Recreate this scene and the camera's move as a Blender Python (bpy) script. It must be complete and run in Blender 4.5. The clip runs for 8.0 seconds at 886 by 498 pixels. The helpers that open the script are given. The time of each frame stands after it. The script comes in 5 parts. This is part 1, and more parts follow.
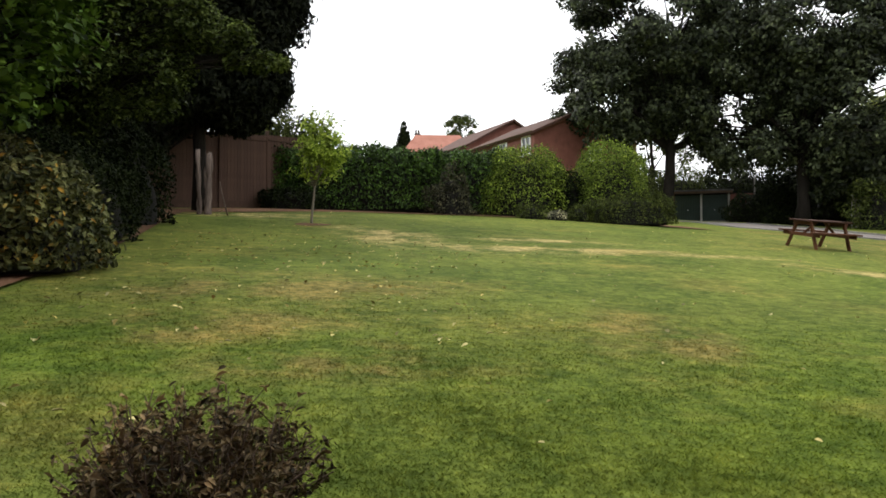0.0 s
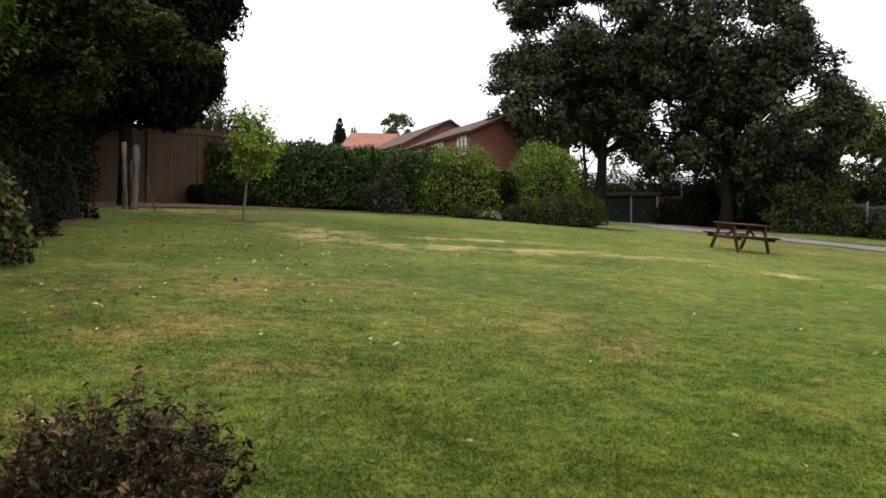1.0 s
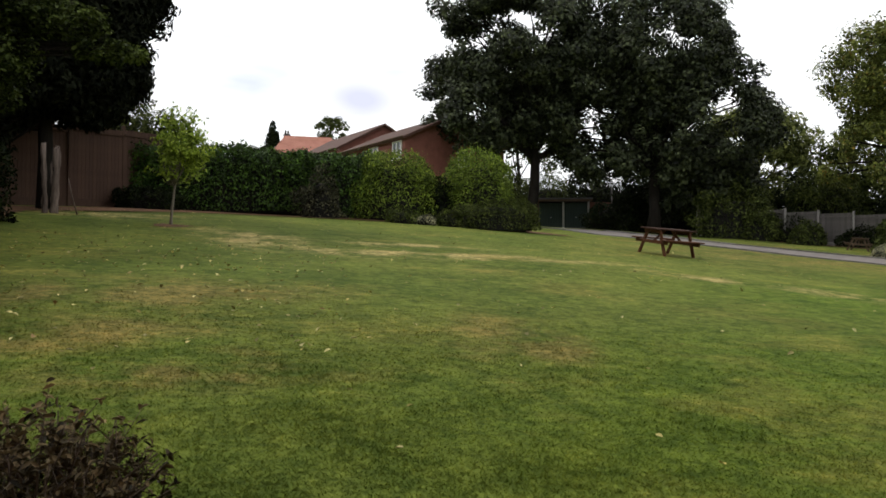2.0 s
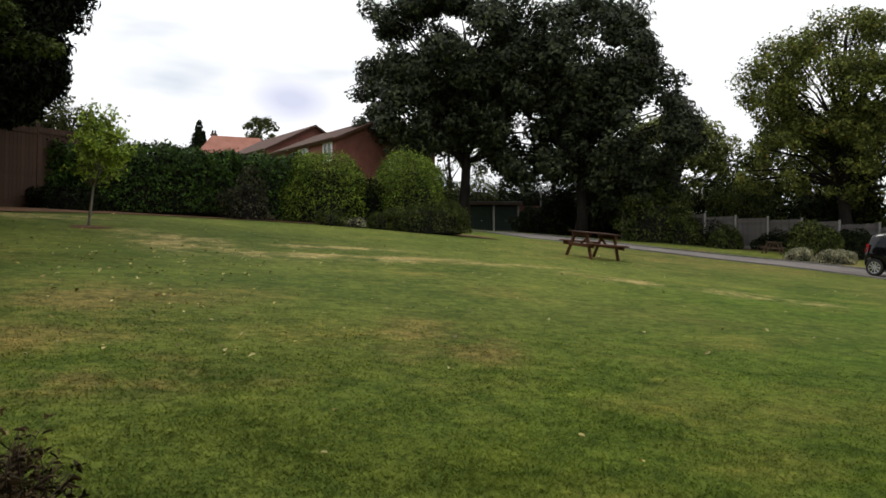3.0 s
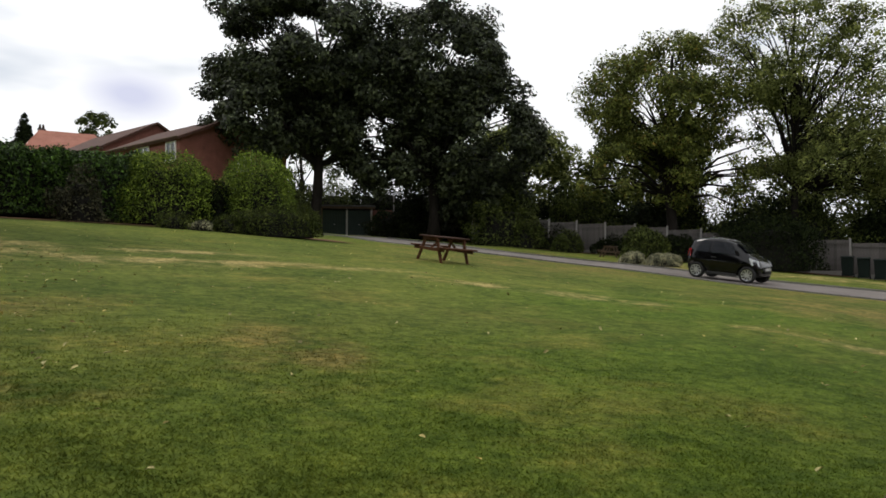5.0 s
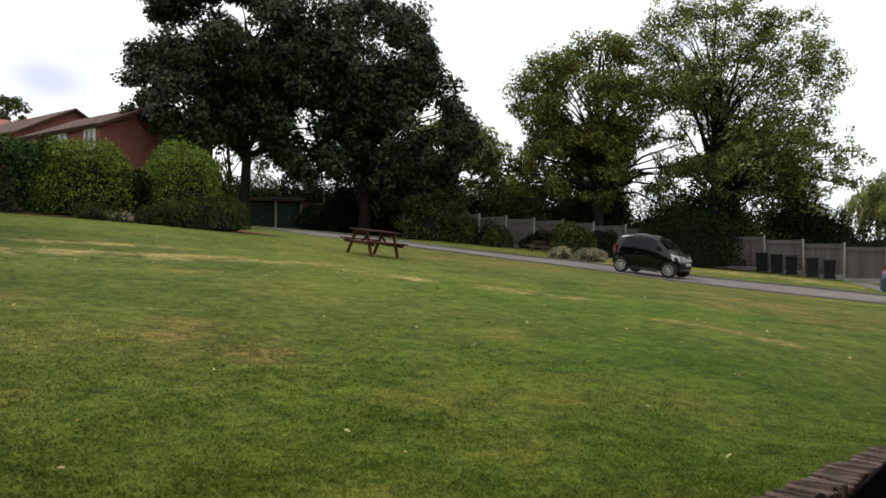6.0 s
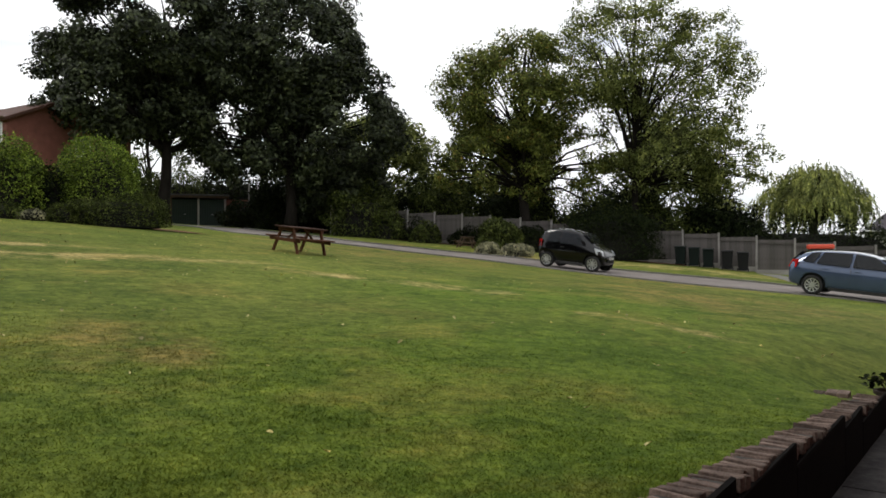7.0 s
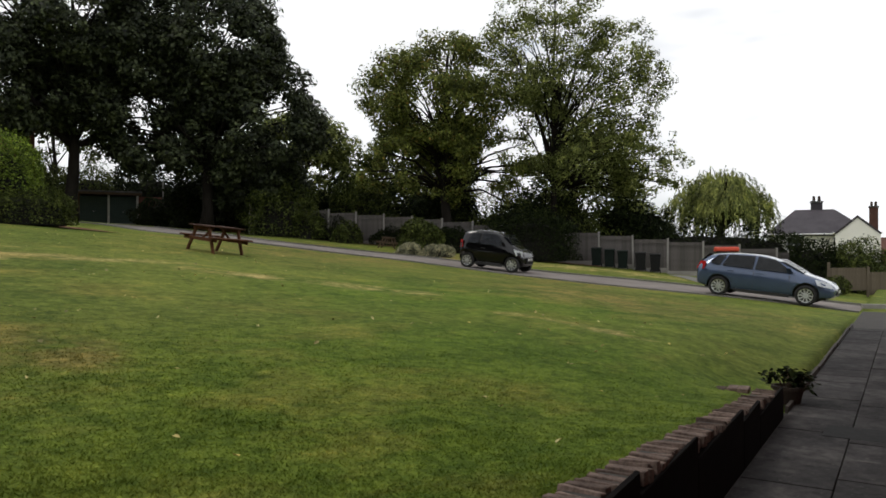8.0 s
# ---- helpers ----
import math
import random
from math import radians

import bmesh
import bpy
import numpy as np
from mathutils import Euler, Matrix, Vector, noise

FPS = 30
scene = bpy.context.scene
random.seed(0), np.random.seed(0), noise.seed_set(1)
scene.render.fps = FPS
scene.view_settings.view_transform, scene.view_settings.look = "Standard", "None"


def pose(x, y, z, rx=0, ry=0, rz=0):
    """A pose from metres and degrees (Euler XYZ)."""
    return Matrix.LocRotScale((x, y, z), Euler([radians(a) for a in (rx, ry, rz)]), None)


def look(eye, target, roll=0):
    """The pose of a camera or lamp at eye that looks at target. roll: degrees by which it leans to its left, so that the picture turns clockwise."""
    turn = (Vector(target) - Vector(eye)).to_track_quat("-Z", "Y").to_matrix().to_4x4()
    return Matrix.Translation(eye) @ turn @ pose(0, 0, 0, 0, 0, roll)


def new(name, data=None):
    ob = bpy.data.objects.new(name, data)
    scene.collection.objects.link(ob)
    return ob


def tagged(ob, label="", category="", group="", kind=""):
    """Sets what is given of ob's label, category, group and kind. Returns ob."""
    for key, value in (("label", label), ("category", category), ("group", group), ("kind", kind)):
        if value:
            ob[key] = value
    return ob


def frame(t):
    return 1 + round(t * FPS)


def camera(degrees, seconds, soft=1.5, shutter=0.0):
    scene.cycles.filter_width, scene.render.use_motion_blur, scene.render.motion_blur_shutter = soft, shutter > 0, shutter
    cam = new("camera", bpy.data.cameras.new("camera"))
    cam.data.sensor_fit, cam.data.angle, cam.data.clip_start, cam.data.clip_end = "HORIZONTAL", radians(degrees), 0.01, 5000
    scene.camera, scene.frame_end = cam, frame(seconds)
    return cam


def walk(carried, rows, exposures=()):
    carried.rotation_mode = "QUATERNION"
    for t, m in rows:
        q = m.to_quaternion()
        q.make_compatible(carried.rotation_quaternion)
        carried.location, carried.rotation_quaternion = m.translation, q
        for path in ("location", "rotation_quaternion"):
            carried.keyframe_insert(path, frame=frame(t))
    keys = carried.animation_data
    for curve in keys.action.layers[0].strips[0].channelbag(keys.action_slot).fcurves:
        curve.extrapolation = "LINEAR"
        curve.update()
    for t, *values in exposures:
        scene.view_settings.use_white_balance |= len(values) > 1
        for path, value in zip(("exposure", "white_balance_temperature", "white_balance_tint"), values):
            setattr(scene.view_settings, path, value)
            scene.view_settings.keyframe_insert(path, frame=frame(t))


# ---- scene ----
cam = camera(61.76, 8.0, 1.7)
EYE = 1.6
ROWS = [
    (0.0, -0.000, 0.000, -0.000, -0.00, 0.32, 0.31),
    (0.5, 0.009, 0.014, -0.005, -2.76, 0.06, 0.11),
    (1.0, 0.023, 0.010, -0.001, -4.99, 0.23, -0.24),
    (1.5, 0.034, 0.009, 0.003, -7.34, 0.41, -0.17),
    (3.0, 0.074, 0.008, 0.004, -15.27, 0.84, -0.17),
    (3.5, 0.085, 0.014, 0.001, -17.71, 0.76, -0.10),
    (4.0, 0.105, 0.009, 0.000, -20.71, 0.93, -0.06),
    (4.5, 0.125, 0.001, 0.002, -23.70, 1.18, 0.17),
    (6.0, 0.160, -0.021, -0.000, -31.84, 0.71, -0.25),
    (6.5, 0.176, -0.019, 0.003, -34.47, 0.50, 0.18),
    (7.0, 0.191, -0.027, 0.001, -37.32, 0.41, 0.36),
    (7.5, 0.205, -0.039, 0.001, -40.65, 0.70, -0.02),
    (8.0, 0.221, -0.052, -0.001, -43.33, 0.43, 0.08),
]
walk(cam, [(t, pose(x, y, EYE + z, 90 + pitch, roll, yaw)) for t, x, y, z, yaw, pitch, roll in ROWS],
     exposures=[(0.0, 0.5), (0.5, 0.45), (1.0, 0.36), (1.5, 0.12), (3.0, -0.25), (3.5, -0.29), (4.5, -0.35), (6.0, -0.13), (6.5, -0.08), (7.5, -0.22), (8.0, -0.32)])


# ---- world and light ----
world = bpy.data.worlds.new("overcast_sky")
scene.world = world
world.use_nodes = True
wt = world.node_tree
wt.nodes.clear()
w_out = wt.nodes.new("ShaderNodeOutputWorld")
w_bg = wt.nodes.new("ShaderNodeBackground")
w_sky = wt.nodes.new("ShaderNodeTexSky")
w_sky.sky_type = "NISHITA"
w_sky.sun_disc = False
w_sky.sun_elevation = radians(56)
w_sky.sun_rotation = radians(-49)
w_co = wt.nodes.new("ShaderNodeTexCoord")
w_map = wt.nodes.new("ShaderNodeMapping")
w_map.inputs["Scale"].default_value = (1.6, 1.6, 6.0)
w_map.inputs["Location"].default_value = (0.35, 0.2, 0.1)
w_noise = wt.nodes.new("ShaderNodeTexNoise")
w_noise.inputs["Scale"].default_value = 1.7
w_noise.inputs["Detail"].default_value = 4.0
w_ramp = wt.nodes.new("ShaderNodeValToRGB")
w_ramp.color_ramp.elements[0].position = 0.30
w_ramp.color_ramp.elements[0].color = (0.55, 0.55, 0.55, 1)
w_ramp.color_ramp.elements[1].position = 0.43
w_mix = wt.nodes.new("ShaderNodeMix")
w_mix.data_type = "RGBA"
w_mix.inputs["B"].default_value = (13.2, 13.35, 13.6, 1)
wt.links.new(w_co.outputs["Generated"], w_map.inputs["Vector"])
wt.links.new(w_map.outputs[0], w_noise.inputs["Vector"])
wt.links.new(w_noise.outputs["Fac"], w_ramp.inputs[0])
wt.links.new(w_ramp.outputs[0], w_mix.inputs["Factor"])
wt.links.new(w_sky.outputs[0], w_mix.inputs["A"])
# a thin grey-blue place in the cloud above the brick houses
w_thin = wt.nodes.new("ShaderNodeMapping")
w_thin.vector_type = "TEXTURE"
w_thin.inputs["Location"].default_value = (0.085, 0.972, 0.222)
w_thin.inputs["Scale"].default_value = (0.075, 0.2, 0.038)
w_oval = wt.nodes.new("ShaderNodeTexGradient")
w_oval.gradient_type = "SPHERICAL"
w_soft = wt.nodes.new("ShaderNodeValToRGB")
w_soft.color_ramp.elements[0].position = 0.05
w_soft.color_ramp.elements[1].position = 0.75
w_mix2 = wt.nodes.new("ShaderNodeMix")
w_mix2.data_type = "RGBA"
w_mix2.inputs["B"].default_value = (8.6, 8.9, 11.0, 1)
w_warp = wt.nodes.new("ShaderNodeVectorMath")
w_warp.operation = "MULTIPLY_ADD"
w_warp.inputs[1].default_value = (0.05, 0.05, 0.03)
wt.links.new(w_noise.outputs["Color"], w_warp.inputs[0])
wt.links.new(w_co.outputs["Generated"], w_warp.inputs[2])
wt.links.new(w_warp.outputs[0], w_thin.inputs["Vector"])
wt.links.new(w_thin.outputs[0], w_oval.inputs["Vector"])
wt.links.new(w_oval.outputs["Fac"], w_soft.inputs[0])
wt.links.new(w_soft.outputs[0], w_mix2.inputs["Factor"])
wt.links.new(w_mix.outputs["Result"], w_mix2.inputs["A"])
wt.links.new(w_mix2.outputs["Result"], w_bg.inputs["Color"])
wt.links.new(w_bg.outputs[0], w_out.inputs["Surface"])
w_bg.inputs["Strength"].default_value = 0.10

sun = new("sun", bpy.data.lights.new("sun", "SUN"))
sun.data.energy = 1.25
sun.data.angle = radians(14)
sun.data.color = (1.0, 0.95, 0.87)
sun.matrix_world = look((-30, 26, 60), (0, 0, 0))

# ---- materials ----


def shader(name, rough=0.7, metal=0.0, spec=0.5):
    m = bpy.data.materials.new(name)
    m.use_nodes = True
    b = m.node_tree.nodes["Principled BSDF"]
    b.inputs["Roughness"].default_value = rough
    b.inputs["Metallic"].default_value = metal
    b.inputs["Specular IOR Level"].default_value = spec
    return m, m.node_tree, b


def coords(nt, scale=(1, 1, 1)):
    c = nt.nodes.new("ShaderNodeTexCoord")
    k = nt.nodes.new("ShaderNodeMapping")
    k.inputs["Scale"].default_value = scale
    nt.links.new(c.outputs["Object"], k.inputs["Vector"])
    return k.outputs[0]


def noise_node(nt, vec, scale, detail=4.0, rough=0.55):
    n = nt.nodes.new("ShaderNodeTexNoise")
    n.inputs["Scale"].default_value = scale
    n.inputs["Detail"].default_value = detail
    n.inputs["Roughness"].default_value = rough
    if vec:
        nt.links.new(vec, n.inputs["Vector"])
    return n.outputs["Fac"]


def ramp(nt, fac, stops):
    r = nt.nodes.new("ShaderNodeValToRGB")
    els = r.color_ramp.elements
    while len(els) < len(stops):
        els.new(0.5)
    for e, (p, c) in zip(els, stops):
        e.position, e.color = p, (*c, 1)
    nt.links.new(fac, r.inputs[0])
    return r.outputs[0]


def mixed(nt, fac, a, b, how="MIX"):
    x = nt.nodes.new("ShaderNodeMix")
    x.data_type, x.blend_type = "RGBA", how
    for key, val in (("Factor", fac), ("A", a), ("B", b)):
        if isinstance(val, (int, float)):
            x.inputs[key].default_value = val
        elif isinstance(val, tuple):
            x.inputs[key].default_value = (*val, 1)
        else:
            nt.links.new(val, x.inputs[key])
    return x.outputs["Result"]


def bump(nt, b, height, strength, distance):
    n = nt.nodes.new("ShaderNodeBump")
    n.inputs["Strength"].default_value = strength
    n.inputs["Distance"].default_value = distance
    nt.links.new(height, n.inputs["Height"])
    nt.links.new(n.outputs[0], b.inputs["Normal"])


def plain(name, dark, light, scale=3.0, rough=0.7, metal=0.0, fine=40.0, rel=0.3, dist=0.01, stretch=(1, 1, 1), vary=0.0, spec=0.3):
    """A surface that wanders between two colours at two scales, with fine relief."""
    m, nt, b = shader(name, rough, metal, spec)
    v = coords(nt, stretch)
    big = noise_node(nt, v, scale)
    small = noise_node(nt, v, fine, 3.0)
    f = mixed(nt, 0.4, big, small)
    col = ramp(nt, f, [(0.3, dark), (0.7, light)])
    if vary:
        o = nt.nodes.new("ShaderNodeObjectInfo")
        g = ramp(nt, o.outputs["Random"], [(0.0, (1 - vary,) * 3), (1.0, (1 + vary,) * 3)])
        col = mixed(nt, 1.0, col, g, "MULTIPLY")
    nt.links.new(col, b.inputs["Base Color"])
    bump(nt, b, f, rel, dist)
    return m


def leaf_mat(name, dark, light, gloss=0.45, through_light=0.25, odd=None, shine=0.2, clump_light_scale=4.0):
    """Leaves: each its own green, clump light and shade painted in, a little light coming through."""
    m, nt, b = shader(name, gloss + 0.1, 0.0, shine)
    g = nt.nodes.new("ShaderNodeNewGeometry")
    stops = [(0.0, dark), (0.85, light)]
    if odd:
        stops += [(0.93, light), (0.97, odd)]
    col = ramp(nt, g.outputs["Random Per Island"], stops)
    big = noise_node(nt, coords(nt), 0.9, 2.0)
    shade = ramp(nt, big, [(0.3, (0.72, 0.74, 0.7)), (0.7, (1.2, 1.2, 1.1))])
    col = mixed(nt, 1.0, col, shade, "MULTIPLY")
    # noise paints lit clumps and shaded hollows into the leaf colour
    clump_light = noise_node(nt, coords(nt), clump_light_scale, 2.0, 0.6)
    col = mixed(nt, 1.0, col, ramp(nt, clump_light, [(0.36, (0.38, 0.40, 0.38)), (0.5, (0.85, 0.87, 0.85)), (0.66, (1.7, 1.65, 1.55))]), "MULTIPLY")
    nt.links.new(col, b.inputs["Base Color"])
    t = nt.nodes.new("ShaderNodeBsdfTranslucent")
    nt.links.new(col, t.inputs["Color"])
    x = nt.nodes.new("ShaderNodeMixShader")
    x.inputs[0].default_value = through_light
    nt.links.new(b.outputs[0], x.inputs[1])
    nt.links.new(t.outputs[0], x.inputs[2])
    nt.links.new(x.outputs[0], nt.nodes["Material Output"].inputs["Surface"])
    return m


def worn_patch(nt, vec, cx, cy, rx, ry, rot):
    """A worn place in the turf: an oval with its centre, half lengths and turn."""
    k = nt.nodes.new("ShaderNodeMapping")
    k.vector_type = "TEXTURE"
    k.inputs["Location"].default_value = (cx, cy, 0)
    k.inputs["Rotation"].default_value = (0, 0, radians(rot))
    k.inputs["Scale"].default_value = (rx, ry, 1000)
    nt.links.new(vec, k.inputs["Vector"])
    g = nt.nodes.new("ShaderNodeTexGradient")
    g.gradient_type = "SPHERICAL"
    nt.links.new(k.outputs[0], g.inputs["Vector"])
    return g.outputs["Fac"]


WORN = [(-1.3, 15.6, 3.2, 1.4, -66), (0.3, 13.6, 2.8, 1.2, -8), (3.6, 13.9, 4.0, 0.9, 7), (7.2, 12.0, 2.6, 0.9, -35), (-5.4, 20.6, 3.4, 1.8, 0), (8.66, 7.0, 0.62, 0.45, -54.9), (8.9, 6.1, 0.74, 0.5, -92.7), (8.6, 10.6, 1.4, 1.0, -50), (1.5, 15.6, 3.2, 0.8, 5), (24.38, 26.51, 5.17, 2.3, 18.91), (30.5, 20.98, 7.5, 3.2, -55)]
SCORCHED = [(12.6, 27.0, 3.4, 2.6, 20), (20.6, 30.6, 1.6, 5.0, -30), (18.6, 36.0, 1.8, 5.0, 5), (-1.32, 7.7, 2.2, 1.5, 24.26), (-2.3, 7.2, 1.6, 0.9, 20), (-2.0, 5.6, 1.6, 0.9, 18), (-0.6, 4.7, 1.6, 0.6, 12), (15.39, 9.53, 4.43, 5.19, 3.73), (16.7, 22.46, 13.38, 6.2, 28.82), (21.42, 15.14, 9.51, 4.29, 10.38), (1.8, 6.08, 0.89, 2.12, -10.68)]
LUSH = [(4.5, 4.2, 6.5, 3.6, 15), (9.5, 9.0, 5.5, 4.0, -30), (-2.4, 4.6, 2.6, 1.6, 10)]


def lawn_mat(name="lawn_grass", gain=1.0, blades=False):
    m, nt, b = shader(name, 0.9, 0.0, 0.08)
    v = coords(nt)
    warp = nt.nodes.new("ShaderNodeTexNoise")
    warp.inputs["Scale"].default_value = 0.9
    warp.inputs["Detail"].default_value = 4.0
    nt.links.new(v, warp.inputs["Vector"])
    add = nt.nodes.new("ShaderNodeVectorMath")
    add.operation = "MULTIPLY_ADD"
    add.inputs[1].default_value = (1.6, 1.6, 0)
    nt.links.new(warp.outputs["Color"], add.inputs[0])
    off = nt.nodes.new("ShaderNodeVectorMath")
    off.operation = "SUBTRACT"
    off.inputs[1].default_value = (0.8, 0.8, 0)
    nt.links.new(v, off.inputs[0])
    nt.links.new(off.outputs[0], add.inputs[2])
    wv = add.outputs[0]
    patch = noise_node(nt, v, 0.22, 4.0, 0.6)
    mid = noise_node(nt, v, 1.1, 5.0, 0.7)
    tuft = noise_node(nt, v, 8.0, 6.0, 0.78)
    fine = noise_node(nt, v, 26.0, 4.0, 0.75)
    g = gain
    green = ramp(nt, patch, [(0.36, (0.067 * g, 0.100 * g, 0.018 * g)), (0.64, (0.126 * g, 0.152 * g, 0.032 * g))])
    lush = None
    for q in LUSH:
        f = worn_patch(nt, wv, *q)
        lush = f if lush is None else mixed(nt, 1.0, lush, f, "LIGHTEN")
    green = mixed(nt, ramp(nt, lush, [(0.0, (0, 0, 0)), (0.6, (0.55,) * 3)]), green, (0.070 * g, 0.128 * g, 0.012 * g))
    dry_col = ramp(nt, tuft, [(0.35, (0.24 * g, 0.195 * g, 0.08 * g)), (0.7, (0.42 * g, 0.35 * g, 0.17 * g))])
    brown_col = ramp(nt, tuft, [(0.35, (0.115 * g, 0.094 * g, 0.032 * g)), (0.7, (0.20 * g, 0.155 * g, 0.062 * g))])
    dry = brown = None
    for q in WORN:
        f = worn_patch(nt, wv, *q)
        dry = f if dry is None else mixed(nt, 1.0, dry, f, "LIGHTEN")
    for q in SCORCHED:
        f = worn_patch(nt, wv, *q)
        brown = f if brown is None else mixed(nt, 1.0, brown, f, "LIGHTEN")
    break_up = ramp(nt, mid, [(0.40, (0.05,) * 3), (0.66, (1.3,) * 3)])
    dry = mixed(nt, 1.0, dry, break_up, "MULTIPLY")
    brown = mixed(nt, 1.0, brown, break_up, "MULTIPLY")
    col = mixed(nt, ramp(nt, brown, [(0.04, (0, 0, 0)), (0.6, (0.68,) * 3)]), green, brown_col)
    col = mixed(nt, ramp(nt, dry, [(0.05, (0, 0, 0)), (0.6, (0.8,) * 3)]), col, dry_col)
    thin = ramp(nt, noise_node(nt, coords(nt, (0.6, 1.0, 1.0)), 0.75, 6.0, 0.7), [(0.52, (0, 0, 0)), (0.74, (0.5,) * 3)])
    col = mixed(nt, thin, col, (0.25 * g, 0.205 * g, 0.06 * g))
    col = mixed(nt, 1.0, col, ramp(nt, mid, [(0.3, (0.72, 0.76, 0.7)), (0.7, (1.28, 1.22, 1.2))]), "MULTIPLY")
    col = mixed(nt, 1.0, col, ramp(nt, tuft, [(0.33, (0.55, 0.60, 0.5)), (0.5, (0.98, 0.98, 0.95)), (0.66, (1.5, 1.4, 1.4))]), "MULTIPLY")
    sward = noise_node(nt, v, 3.2, 4.0, 0.7)
    col = mixed(nt, 1.0, col, ramp(nt, sward, [(0.34, (0.74, 0.80, 0.72)), (0.66, (1.26, 1.18, 1.2))]), "MULTIPLY")
    if blades:
        o = nt.nodes.new("ShaderNodeNewGeometry")
        col = mixed(nt, 1.0, col, ramp(nt, o.outputs["Random Per Island"], [(0.0, (0.78, 0.82, 0.74)), (0.8, (1.2, 1.16, 1.08)), (0.95, (1.5, 1.34, 1.2))]), "MULTIPLY")
        t = nt.nodes.new("ShaderNodeBsdfTranslucent")
        nt.links.new(col, t.inputs["Color"])
        x = nt.nodes.new("ShaderNodeMixShader")
        x.inputs[0].default_value = 0.45
        nt.links.new(b.outputs[0], x.inputs[1])
        nt.links.new(t.outputs[0], x.inputs[2])
        nt.links.new(x.outputs[0], nt.nodes["Material Output"].inputs["Surface"])
    else:
        col = mixed(nt, 1.0, col, ramp(nt, fine, [(0.32, (0.68, 0.71, 0.68)), (0.68, (1.3, 1.26, 1.2))]), "MULTIPLY")
        bump(nt, b, mixed(nt, 0.5, fine, tuft), 0.6, 0.03)
    nt.links.new(col, b.inputs["Base Color"])
    return m


def slab_mat():
    """Old concrete slabs: damp stains, lichen spots and worn pale patches."""
    m, nt, b = shader("paving_slab", 0.85, 0.0, 0.12)
    v = coords(nt)
    o = nt.nodes.new("ShaderNodeObjectInfo")
    off = nt.nodes.new("ShaderNodeVectorMath")
    off.operation = "ADD"
    nt.links.new(v, off.inputs[0])
    nt.links.new(o.outputs["Location"], off.inputs[1])
    w = off.outputs[0]
    big, mid, fine = noise_node(nt, w, 1.1, 5.0, 0.7), noise_node(nt, w, 7.0, 5.0, 0.7), noise_node(nt, w, 60.0, 3.0, 0.7)
    # greys held well under concrete's own tone, taking in the terrace shade
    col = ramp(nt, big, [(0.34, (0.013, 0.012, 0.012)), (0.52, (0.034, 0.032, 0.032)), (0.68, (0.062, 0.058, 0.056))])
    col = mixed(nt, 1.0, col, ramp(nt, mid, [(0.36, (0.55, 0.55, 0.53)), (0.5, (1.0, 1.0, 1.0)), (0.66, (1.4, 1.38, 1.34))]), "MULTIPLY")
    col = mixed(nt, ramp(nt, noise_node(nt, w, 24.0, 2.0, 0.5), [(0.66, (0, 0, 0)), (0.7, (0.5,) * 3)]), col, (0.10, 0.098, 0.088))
    g = ramp(nt, o.outputs["Random"], [(0.0, (0.75,) * 3), (1.0, (1.25,) * 3)])
    col = mixed(nt, 1.0, col, g, "MULTIPLY")
    nt.links.new(col, b.inputs["Base Color"])
    bump(nt, b, mixed(nt, 0.5, mid, fine), 0.6, 0.006)
    return m


M_LAWN = lawn_mat("lawn_grass", 1.02)
M_BLADE = lawn_mat("grass_blade", 1.04, True)
M_SOIL = plain("bare_soil", (0.05, 0.028, 0.017), (0.20, 0.112, 0.062), 2.5, 0.95, 0, 18, 0.9, 0.04, spec=0.1)
M_ROAD = plain("worn_tarmac", (0.12, 0.106, 0.098), (0.25, 0.222, 0.205), 0.8, 0.9, 0, 40, 0.5, 0.01, spec=0.1)
M_KERB = plain("concrete_kerb", (0.10, 0.098, 0.092), (0.22, 0.21, 0.195), 2.0, 0.9, 0, 50, 0.3, 0.006)
M_SLAB = slab_mat()
M_MORTAR = plain("dark_joint", (0.03, 0.028, 0.025), (0.06, 0.055, 0.05), 4, 0.95)
M_COPE = plain("coping_brick", (0.028, 0.02, 0.017), (0.20, 0.15, 0.125), 9, 0.9, 0, 60, 0.9, 0.01, vary=0.45, spec=0.1)
# wall face in the building's shade, the shade painted as near-black
M_BLACKWALL = plain("shade_black_wall_face", (0.003, 0.003, 0.003), (0.010, 0.0085, 0.0075), 3, 0.9, 0, 40, 0.4, 0.01, spec=0.04)
M_BARK = plain("bark", (0.007, 0.006, 0.005), (0.026, 0.022, 0.018), 4, 0.95, 0, 25, 0.9, 0.05, stretch=(1, 1, 0.25), spec=0.1)
M_DEADWOOD = plain("weathered_dead_wood", (0.045, 0.032, 0.026), (0.25, 0.195, 0.165), 6, 0.9, 0, 30, 0.9, 0.04, stretch=(1, 1, 0.15), spec=0.1)
M_SAPBARK = plain("smooth_bark", (0.10, 0.085, 0.065), (0.22, 0.19, 0.15), 6, 0.85, 0, 40, 0.4, 0.01)
M_TWIG = plain("brown_twig", (0.02, 0.014, 0.009), (0.12, 0.085, 0.055), 9, 0.9, 0, 60, 0.3, 0.004)
# shade inside the bushes, put into the colour of their cores
M_INNER = plain("painted_twig_shade", (0.003, 0.0026, 0.002), (0.010, 0.009, 0.006), 6, 0.95, 0, 40, 0.8, 0.04)
M_HAW = leaf_mat("hawthorn_leaf", (0.004, 0.009, 0.002), (0.10, 0.13, 0.034), 0.5, 0.2, shine=0.06, clump_light_scale=2.5)
